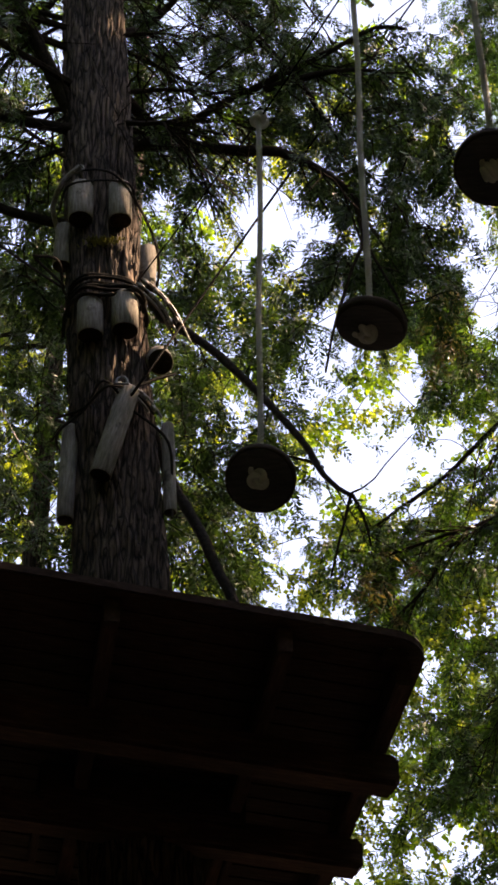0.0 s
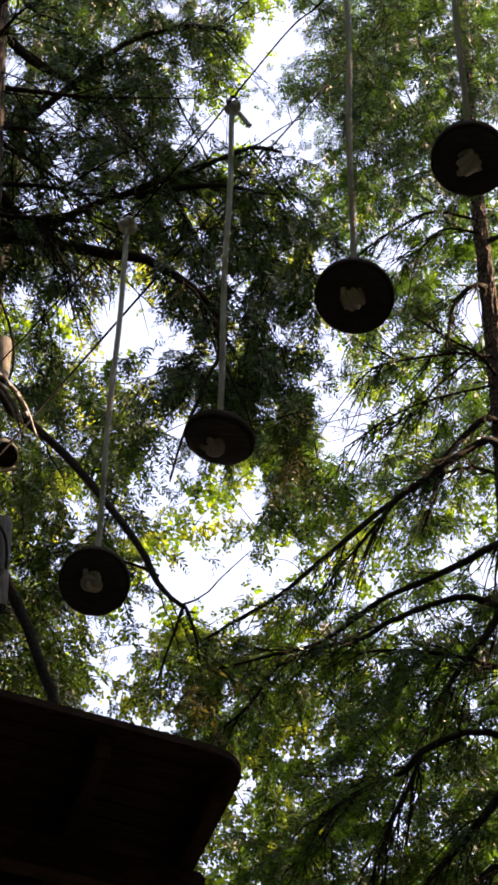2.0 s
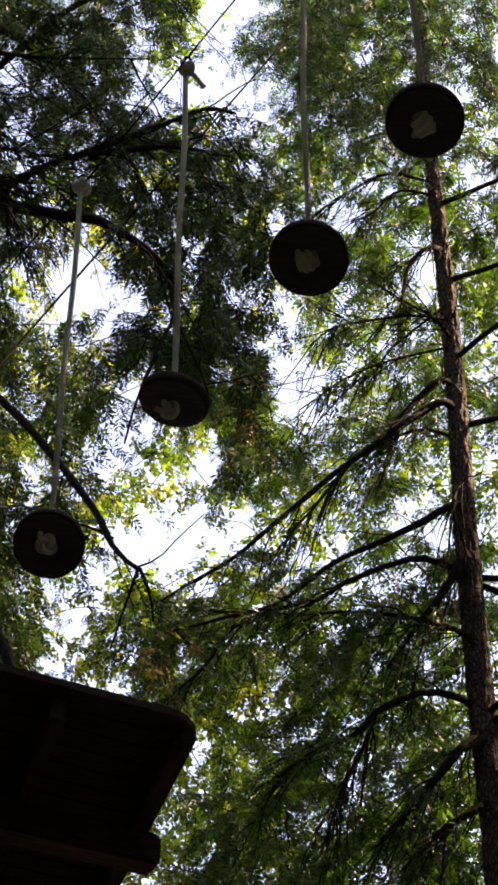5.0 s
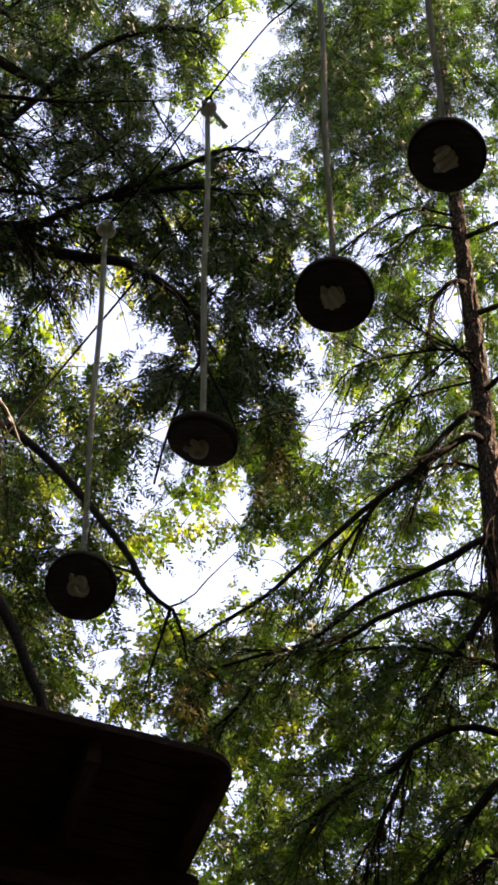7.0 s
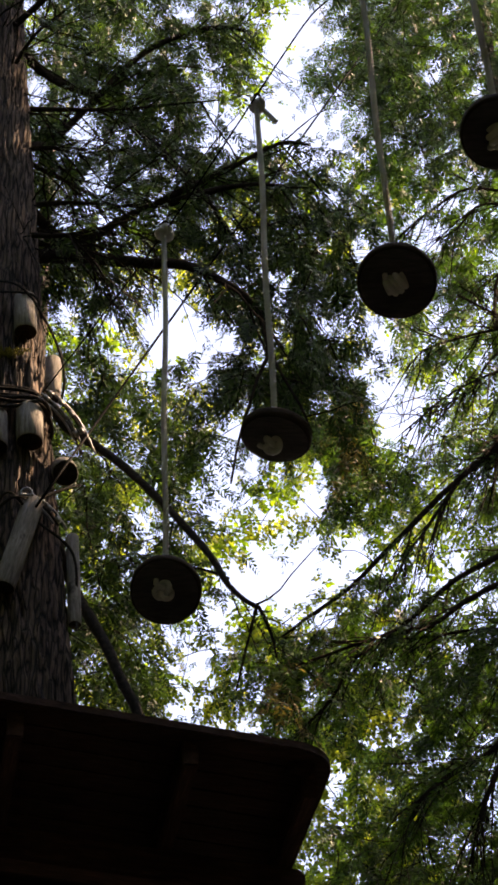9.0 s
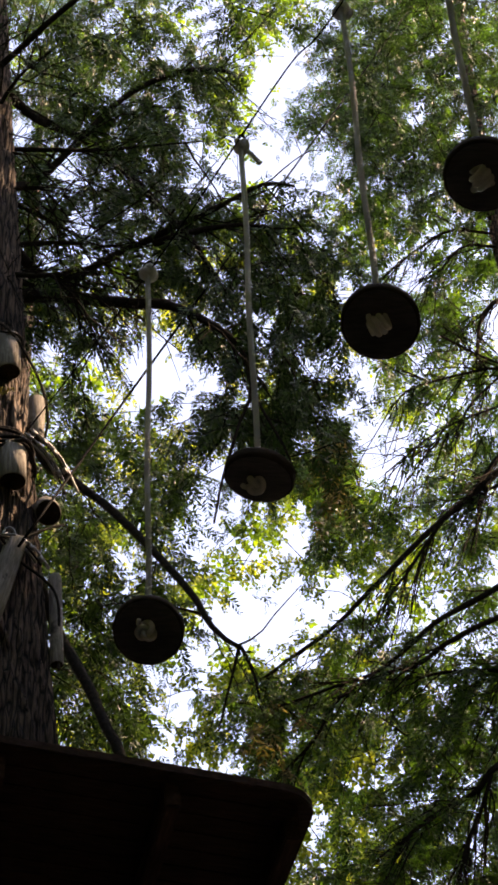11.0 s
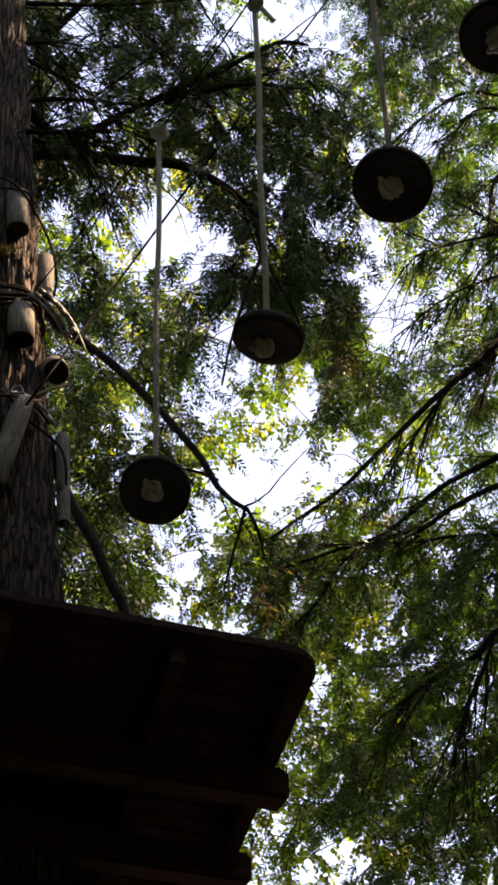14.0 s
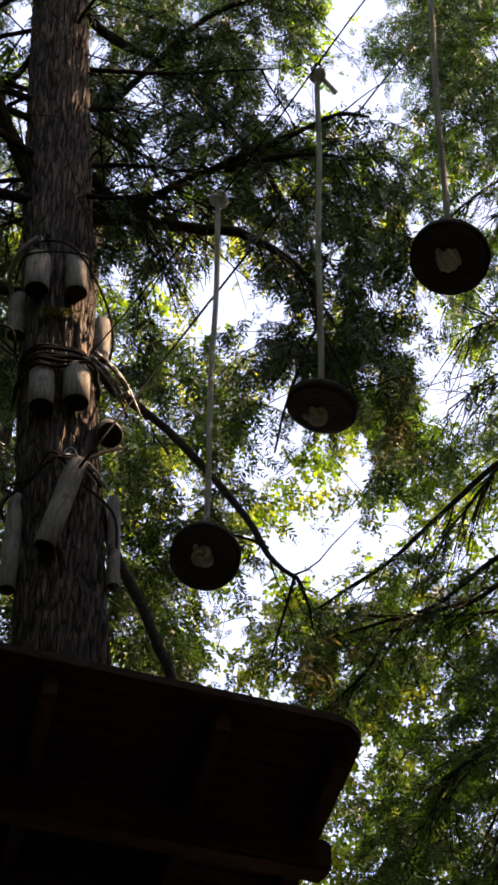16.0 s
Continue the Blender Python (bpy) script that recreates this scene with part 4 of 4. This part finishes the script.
def on_deck(along, away, z):
    """A place on the platform: metres to the left of the corner, metres back from the near edge, height."""
    return CORNER - NEAR * along + AWAY * away + Vector((0, 0, z))


def lay(ob, at, way, roll=0.0):
    x = way.normalized()
    z = Vector((0, 0, 1))
    y = z.cross(x).normalized()
    z = x.cross(y)
    m = Matrix((x, y, z)).transposed().to_4x4()
    ob.matrix_basis = Matrix.Translation(at) @ m @ Matrix.Rotation(roll, 4, "X")


def build_platform():
    deck = thing("tree_platform", "dark-stained timber platform fixed round the trunk", "platform")
    width, depth, board = 4.4, 4.6, 0.14
    rows = int(depth / board)
    for k in range(rows):
        a = (k + 0.5) * board
        pieces = [((0.17, 0.08)[k] if k < 2 else 0.045, width)]
        if abs(a - 1.86) < 0.3:
            half = math.sqrt(0.31 ** 2 - (a - 1.86) ** 2) - 0.05
            pieces = [(0.02, 1.10 - half), (1.10 + half, width)]
        for p0, p1 in pieces:
            ob = part("plank", beam(p1 - p0, board - 0.002, 0.04), TIMBER, deck)
            lay(ob, on_deck((p0 + p1) / 2, a, 6.25 + rng.uniform(-0.002, 0.002)), NEAR)
    # rim boards, the near one rounded off at the corner
    pts = [on_deck(width, 0, 6.252)] + [on_deck(0.17 - 0.17 * math.sin(a), 0.17 - 0.17 * math.cos(a), 6.252) for a in np.linspace(0, math.pi / 2, 8)] + [on_deck(0, depth, 6.252)]
    bm = bmesh.new()
    ring = []
    for i, p in enumerate(pts):
        t = (pts[min(i + 1, len(pts) - 1)] - pts[max(i - 1, 0)]).normalized()
        nrm = Vector((-t.y, t.x, 0)) * 0.09
        ring.append([bm.verts.new(p + Vector((0, 0, s)) + o) for s, o in ((-0.024, Vector()), (0.023, Vector()), (0.023, nrm), (-0.024, nrm))])
    for a, b in zip(ring, ring[1:]):
        for i in range(4):
            bm.faces.new((a[i], a[(i + 1) % 4], b[(i + 1) % 4], b[i]))
    bm.faces.new(ring[0])
    bm.faces.new(ring[-1][::-1])
    bmesh.ops.recalc_face_normals(bm, faces=bm.faces[:])
    bmesh.ops.bevel(bm, geom=[e for e in bm.edges if len(e.link_faces) == 2 and e.calc_face_angle(0) > 1.0], offset=0.006, segments=2, affect="EDGES")
    part("rim_board", bm, TIMBER, deck)
    ob = part("corner_block", beam(0.11, 0.1, 0.03), TIMBER, deck)
    lay(ob, on_deck(0.15, 0.13, 6.214), NEAR)
    for along in (0.1, 0.66, 1.42, 2.2, 2.95, 3.7):
        start = 0.15 if along < 0.2 else 0.06
        ob = part("joist", beam(depth - 0.06 - start, 0.07, 0.13), JOIST, deck)
        lay(ob, on_deck(along, (depth - 0.06 + start) / 2, 6.165), AWAY)
    for along, away, way, ln in ((1.12, 1.5, NEAR, 1.0), (0.62, 1.86, AWAY, 0.7), (1.6, 1.86, AWAY, 0.7)):
        ob = part("collar_board", beam(ln, 0.04, 0.17), TIMBER, deck)
        lay(ob, on_deck(along, away, 6.14), way)
    for away, over in ((0.80, 0.0), (1.62, 0.0), (2.5, 0.0)):
        ob = part("support_beam", beam(width + over, 0.15, 0.16, 0.02), JOIST, deck)
        lay(ob, on_deck((width - over) / 2, away, 6.02), NEAR)


build_platform()


# ---- the hanging steps ----
def twisted(pts, r, twist=16.0, strands=3):
    """A laid rope of three strands along points."""
    s = Soup()
    p = np.asarray(pts)
    ln = np.concatenate([[0], np.cumsum(np.linalg.norm(np.diff(p, axis=0), axis=1))])
    t = np.gradient(p, axis=0)
    t /= np.linalg.norm(t, axis=1)[:, None]
    ref = np.array([1.0, 0, 0]) if abs(t[0][0]) < 0.8 else np.array([0, 1.0, 0])
    u = np.cross(t, ref)
    u /= np.linalg.norm(u, axis=1)[:, None]
    w = np.cross(t, u)
    for k in range(strands):
        a = ln * twist * 2 * np.pi + k * 2 * np.pi / strands
        q = p + 0.52 * r * (np.cos(a)[:, None] * u + np.sin(a)[:, None] * w)
        s.add(*tube(q, 0.52 * r, 6))
    return s


def knotted(scale):
    """The middle line of a drawn-up overhand knot."""
    t = np.linspace(0, 2 * np.pi, 90)
    r = 2 + np.cos(3 * t)
    return np.stack([r * np.cos(2 * t), r * np.sin(2 * t), -1.25 * np.sin(3 * t)], -1) * scale


def turned_disc(radius, height):
    bm = bmesh.new()
    prof = [(0.0, 0.0), (radius - 0.03, 0.0), (radius - 0.012, 0.0), (radius - 0.006, 0.003), (radius - 0.001, 0.01), (radius, 0.02), (radius, height - 0.014), (radius - 0.006, height - 0.004), (radius - 0.02, height), (0.0, height)]
    n = 56
    rings = []
    for q, z in prof:
        if q == 0:
            rings.append([bm.verts.new((0, 0, z))])
        else:
            rings.append([bm.verts.new((q * (1 + 0.006 * math.sin(3 * a + z * 50)) * math.cos(a), q * math.sin(a), z)) for a in np.linspace(0, 2 * np.pi, n, endpoint=False)])
    for a, b in zip(rings, rings[1:]):
        for j in range(n):
            k = (j + 1) % n
            if len(a) == 1:
                bm.faces.new((a[0], b[k], b[j]))
            elif len(b) == 1:
                bm.faces.new((a[j], a[k], b[0]))
            else:
                bm.faces.new((a[j], a[k], b[k], b[j]))
    for f in bm.faces:
        f.smooth = True
        c = f.calc_center_median()
        f.material_index = 1 if math.hypot(c.x, c.y) > radius - 0.01 else 0
    return bm


def knot(scale, r):
    """A drawn-up overhand knot, its turns lying against one another."""
    k = Soup()
    k.add(*tube(knotted(scale), r, 10, False))
    return k


def barrel_knot(r):
    """A stopper knot of rope wound three times round itself."""
    t = np.linspace(0, 3.4 * 2 * np.pi, 80)
    q = t / t[-1]
    c = r * (1.7 + 0.9 * np.sin(np.pi * q))
    k = Soup()
    k.add(*tube(np.stack([(q - 0.5) * r * 6.2, c * np.cos(t), c * np.sin(t)], -1), r * np.interp(q, [0, 0.04, 0.96, 1], [0.7, 1, 1, 0.7]), 10))
    return k


def hanging_step(at, diameter, tilt, lean, top, knot_turn, label, tailed=False, wound=False):
    """A wooden disc on a rope, a stopper knot below it and one on the wire above."""
    step = thing("hanging_step", label, "swing step", at, "steps hanging from the wire")
    disc = part("disc", turned_disc(diameter / 2, 0.052), DISC_WOOD, step)
    disc.data.materials.append(EDGE_WOOD)
    disc.matrix_basis = pose(0, 0, -0.03, tilt, lean, 0)
    up = top - at[2]
    z = np.arange(0.0, up, 0.012)
    pts = np.stack([0.004 * np.sin(z * 5), 0.003 * np.sin(z * 3 + 1), z], -1)
    hung("rope", twisted(pts, 0.0145).mesh("rope", ROPE, True), step)
    way = disc.matrix_basis.to_3x3() @ Vector((0, 0, -1))
    k = barrel_knot(0.0125) if wound else knot(0.0125, 0.0118)
    k.add(*tube(curve_points([(0.0, 0.01, 0.0), (0.02, 0.035, -0.012), (0.012, 0.056, -0.02)], 8), [0.0115] * 7 + [0.008], 8))
    ob = hung("stopper_knot", k.mesh("stopper_knot", ROPE, True), step)
    ob.matrix_basis = Matrix.Translation(way * 0.062) @ disc.matrix_basis.to_3x3().to_4x4() @ Matrix.Rotation(knot_turn, 4, "Z") @ pose(0, 0, 0, 25, 10, 0)
    ob = hung("top_knot", knot(0.0125, 0.013).mesh("top_knot", ROPE, True), step)
    ob.matrix_basis = pose(0, 0, up, 40, 0, math.degrees(knot_turn))
    hung("wire_eye", bar_mesh("wire_eye", [(0.02 * math.cos(a), 0.004 * math.sin(3 * a), up + 0.055 + 0.03 * math.sin(a)) for a in np.linspace(0, 6.283, 20)], 0.006, BLACK_CABLE, 6), step, "dark wire loop holding the knot")
    if tailed:
        t = np.linspace(0, 1, 12)
        tail = np.stack([0.02 + 0.065 * t, 0 * t, -0.12 * t - 0.02], -1)
        ob = hung("rope_tail", twisted(tail, 0.013).mesh("rope_tail", ROPE, True), step)
        ob.matrix_basis = pose(0, 0, up)
    return step


STEP = "dark round wooden step hanging on a pale knotted rope"
hanging_step((-0.60, 6.23, 6.58), 0.300, -32, 3, 8.80, 2.9, STEP)
hanging_step((-0.10, 5.65, 6.86), 0.290, 0, 11, 9.01, 1.7, STEP, True)
hanging_step((0.41, 5.05, 7.08), 0.310, -20, 6, 9.19, 2.6, STEP, wound=True)
hanging_step((0.80, 4.45, 7.19), 0.292, -15, 7, 9.33, 0.9, STEP, wound=True)
a, b = np.array([-0.6, 6.23, 8.81]), np.array([0.8, 4.45, 9.35])
wire = [np.array((-1.56, 8.3, 9.77)), a, (a + b) / 2 + np.array([0, 0, 0.02]), b, b + (b - a) * 2.5 + np.array([0, 0, 1.2])]
tagged(new("wire_cable", bar_mesh("wire_cable", curve_points(wire, 40), 0.0045, BLACK_CABLE, 6)), "thin dark steel wire that carries the steps", "cable")
stay = np.linspace((-1.5, 8.05, 8.66), (2.3, 12.38, 21.190), 30)
tagged(new("stay_cable", bar_mesh("stay_cable", stay, 0.008, BLACK_CABLE, 6)), "thin dark cable stretched from the logs to the slim conifer", "cable")

guy = np.vstack([(-1.93, 8.3, 8.21), (-2.06, 8.05, 8.25), (-2.16, 7.8, 8.38), (-7.5, 3.5, 12.5)])
tagged(new("guy_wire", bar_mesh("guy_wire", guy, 0.0045, STEEL, 6)), "thin bright steel guy wire running from the trunk", "cable")


# ---- the guard logs on the trunk ----
def guard_log(z, turn, length, radius, out, swing, pitch, label="weathered peeled log tied upright against the trunk"):
    """A round log on the trunk's bark. turn: degrees round the trunk from the clearing's side, to the right."""
    t = radians(turn - 90)
    c = trunk_axis(z) + (trunk_radius(z) + radius * out) * np.array([math.cos(t), math.sin(t), 0])
    log = thing("guard_log", label, "log", tuple(c), "logs tied round the trunk")
    bm = bmesh.new()
    n, prof = 20, [(0, 0.0), (0.0, 0.93), (0.012, 1.0), (0.5, 1.01), (0.988, 0.97), (1.0, 0.9), (1.0, 0.0)]
    rings = []
    for h, q in prof:
        rings.append([bm.verts.new((radius * q * math.cos(a) * (1 + 0.03 * math.sin(2 * a + h)), radius * q * math.sin(a), (h - 0.5) * length)) for a in np.linspace(0, 2 * np.pi, n, endpoint=False)] if q else [bm.verts.new((0, 0, (h - 0.5) * length))])
    for a, b in zip(rings, rings[1:]):
        for j in range(n):
            k = (j + 1) % n
            f = bm.faces.new((a[0], b[k], b[j]) if len(a) == 1 else (a[j], a[k], b[0]) if len(b) == 1 else (a[j], a[k], b[k], b[j]))
            f.smooth = True
            f.material_index = 1 if len(a) == 1 or len(b) == 1 else 0
    ob = part("log", bm, LOG, log)
    ob.data.materials.append(LOG_END)
    log.matrix_basis = pose(*c, 0, 0, turn) @ pose(0, 0, 0, pitch, swing, 0)
    return log


for z, turn, ln, r, out, swing, pitch in (
        (10.36, -18, 0.30, 0.078, 0.8, -3, 0), (10.37, 33, 0.30, 0.073, 0.8, -3, 0), (10.16, -66, 0.34, 0.058, 0.5, 0, 0), (10.05, 97, 0.36, 0.06, 0.7, 4, 0),
        (9.345, -12, 0.27, 0.076, 0.75, -4, 0), (9.40, 29, 0.27, 0.081, 0.75, -3, 0),
        (8.46, 9, 0.64, 0.061, 0.9, 12, 0), (8.31, -61, 0.68, 0.05, 0.8, -2, 0), (8.40, 86, 0.64, 0.038, 1.7, 0, -3)):
    guard_log(z, turn, ln, r, out, swing, pitch)
# a short one hanging askew, its end towards the clearing
skew = guard_log(9.20, 80, 0.26, 0.078, 1.0, 0, 0, "short log hanging askew beside the trunk")
skew.matrix_basis = Matrix.Translation(skew.location) @ Vector((-0.16, 0.66, 0.73)).to_track_quat("Z", "Y").to_matrix().to_4x4()


# ---- cords, cables and fittings on the trunk ----
def round_trunk(turn, z, out):
    """A place on the bark: degrees round the trunk to the right of the clearing's side, height, distance off the bark."""
    t = radians(turn - 90)
    return trunk_axis(z) + (trunk_radius(z) + out) * np.array([math.cos(t), math.sin(t), 0])


def cord(name, label, category, stops, r, mat, strands=0, ends=()):
    """A cord through places on the bark, with free end points if given first."""
    ctrl = [np.array(e) for e in ends] + [round_trunk(*q) for q in stops]
    dense = curve_points(ctrl, 14 * len(ctrl))
    s = twisted(dense, r, 20) if strands else Soup()
    if not strands:
        s.add(*tube(dense, r, 8))
    return tagged(new(name, s.mesh(name, mat, True)), label, category)


cord("steel_cable", "dark steel cable slung round the trunk over the upper logs", "cable", [(-100, 10.95, 0.03), (-62, 10.74, 0.06), (-15, 10.61, 0.11), (20, 10.53, 0.15), (48, 10.38, 0.12), (72, 10.1, 0.14), (95, 9.92, 0.1), (130, 9.9, 0.03)], 0.0085, DARK_ROPE)
cord("lashing_rope", "pale cord lashing the upper logs", "rope", [(-60, 10.44, 0.06), (-22, 10.47, 0.14), (34, 10.49, 0.14), (62, 10.45, 0.05)], 0.009, DARK_ROPE, 3)
cord("sling_strap", "greyish sling hanging from the upper shackle", "strap", [(-12, 10.61, 0.14), (-30, 10.52, 0.15), (-52, 10.42, 0.12), (-75, 10.3, 0.05)], 0.016, LOG)
cord("steel_cable", "dark steel cable running off from the trunk", "cable", [(-62, 9.74, 0.03), (-20, 9.64, 0.06), (12, 9.58, 0.1), (40, 9.6, 0.08), (75, 9.62, 0.02)], 0.0085, DARK_ROPE, 0, [(-6.5, 5.0, 11.9), (-2.35, 8.0, 9.89), (-2.13, 8.0, 9.78), (-1.98, 8.0, 9.72)])
for k in range(5):
    z, out = 9.52 + 0.04 * k + rng.uniform(-0.015, 0.015), 0.135 - 0.012 * k
    tilt = rng.uniform(-0.05, 0.05)
    cord("webbing_band", "dark weathered strap wound round trunk and logs", "strap", [(-95, z - tilt, -0.02), (-45, z - 0.6 * tilt + rng.uniform(-0.015, 0.015), out * 0.4), (-14, z - 0.2 * tilt, out), (10, z + rng.uniform(-0.02, 0.02), out * 0.8), (36, z + 0.3 * tilt, out), (66, z + tilt, out * 0.4), (110, z + tilt, -0.02)],
         rng.uniform(0.009, 0.016), WEBBING)
cord("lashing_rope", "weathered rope holding the middle logs", "rope", [(-70, 9.4, 0.04), (-38, 9.44, 0.1), (-14, 9.47, 0.155), (12, 9.5, 0.1), (38, 9.53, 0.165), (70, 9.5, 0.04)], 0.013, DARK_ROPE, 3)
cord("cord", "dark cord round the long lower logs", "rope", [(-110, 8.86, 0.02), (-62, 8.7, 0.1), (-25, 8.67, 0.06), (4, 8.71, 0.16), (30, 8.8, 0.08), (60, 8.95, 0.1), (85, 9.1, 0.16)], 0.0095, DARK_ROPE)
cord("cord", "dark cord round the long lower logs", "rope", [(-100, 8.5, 0.03), (-60, 8.56, 0.105), (-25, 8.68, 0.04), (2, 8.76, 0.155), (30, 8.66, 0.05), (66, 8.5, 0.11), (86, 8.25, 0.07), (80, 8.02, 0.06)], 0.0085, DARK_ROPE)


def shackle(at, turn, size):
    """A bright bow shackle: a bent bar with a pin through its eyes."""
    sh = thing("shackle", "bright steel bow shackle closing the cord", "shackle", tuple(at))
    t = np.linspace(-0.3, math.pi + 0.3, 22)
    bow = np.stack([np.cos(t) * size, 0 * t, np.sin(t) * size * 1.3], -1)
    hung("bow", bar_mesh("bow", bow, size * 0.2, STEEL, 8), sh)
    hung("pin", bar_mesh("pin", [(-size * 1.3, 0, -size * 0.35), (0, 0, -size * 0.35), (size * 1.3, 0, -size * 0.35)], size * 0.2, STEEL, 8), sh)
    sh.matrix_basis = pose(*at, 0, 0, turn)


shackle(round_trunk(15, 8.69, 0.225), 5, 0.032)
shackle(round_trunk(16, 8.75, 0.12), 40, 0.024)
shackle(round_trunk(-13, 10.60, 0.125), -20, 0.028)


def clamp_bundle(start, end, count, label):
    """Cable ends laid side by side with clamps screwed over them."""
    bundle = thing("cable_bundle", label, "cable", tuple(round_trunk(*start)))
    o = round_trunk(*start)
    mid = [round_trunk(*(np.array(start) * (1 - q) + np.array(end) * q)) + np.array([0, -0.02, 0.03 * math.sin(math.pi * q)]) for q in (0, 0.3, 0.6, 1.0)]
    line = curve_points(mid, 24) - o
    tan = np.gradient(line, axis=0)
    tan /= np.linalg.norm(tan, axis=1)[:, None]
    side = np.cross(tan, [0, -1.0, 0.2])
    side /= np.linalg.norm(side, axis=1)[:, None]
    for k in range(count):
        off = (k - (count - 1) / 2) * 0.021
        n = 24 - int(rng.integers(0, 6))
        hung("strand", bar_mesh("strand", (line + side * off + rng.normal(size=3) * 0.004)[:n], 0.0075, DARK_ROPE if k % 2 else STEEL, 6), bundle)
    for q in (3, 8, 13, 18):
        for k in range(0, count - 1, 2):
            off = (k - (count - 1) / 2 + 0.5) * 0.021
            c = line[q] + side[q] * off + np.array([0, -0.012, 0])
            hung("clamp", bar_mesh("clamp", [c - tan[q] * 0.018, c, c + tan[q] * 0.018], 0.0145, STEEL, 8), bundle)


clamp_bundle((42, 9.64, 0.11), (88, 9.32, 0.22), 5, "steel cable ends with clamps laid over the middle logs")
clamp_bundle((22, 8.80, 0.06), (62, 8.58, 0.10), 3, "steel cable ends with clamps above the long logs")


def moss_tuft(at, count, size):
    """A tuft of moss strands on the bark."""
    s = Soup()
    for k in range(count):
        a, o = rng.uniform(-0.6, 0.6), rng.normal(size=3) * np.array([size, 0.01, size * 0.3])
        d = np.array([math.sin(a) * 0.6, -0.8, rng.uniform(-0.3, 0.6)]) * rng.uniform(0.02, 0.05)
        s.add(*tube([o, o + d * 0.5, o + d + np.array([0, 0, -0.012])], [0.004, 0.003, 0.001], 4))
    ob = tagged(new("moss_tuft", s.mesh("moss_tuft", MOSS)), "yellow moss tuft growing on the bark", "moss", kind="stuff")
    ob.location = tuple(at)


moss_tuft(round_trunk(6, 10.04, 0.008), 200, 0.055)
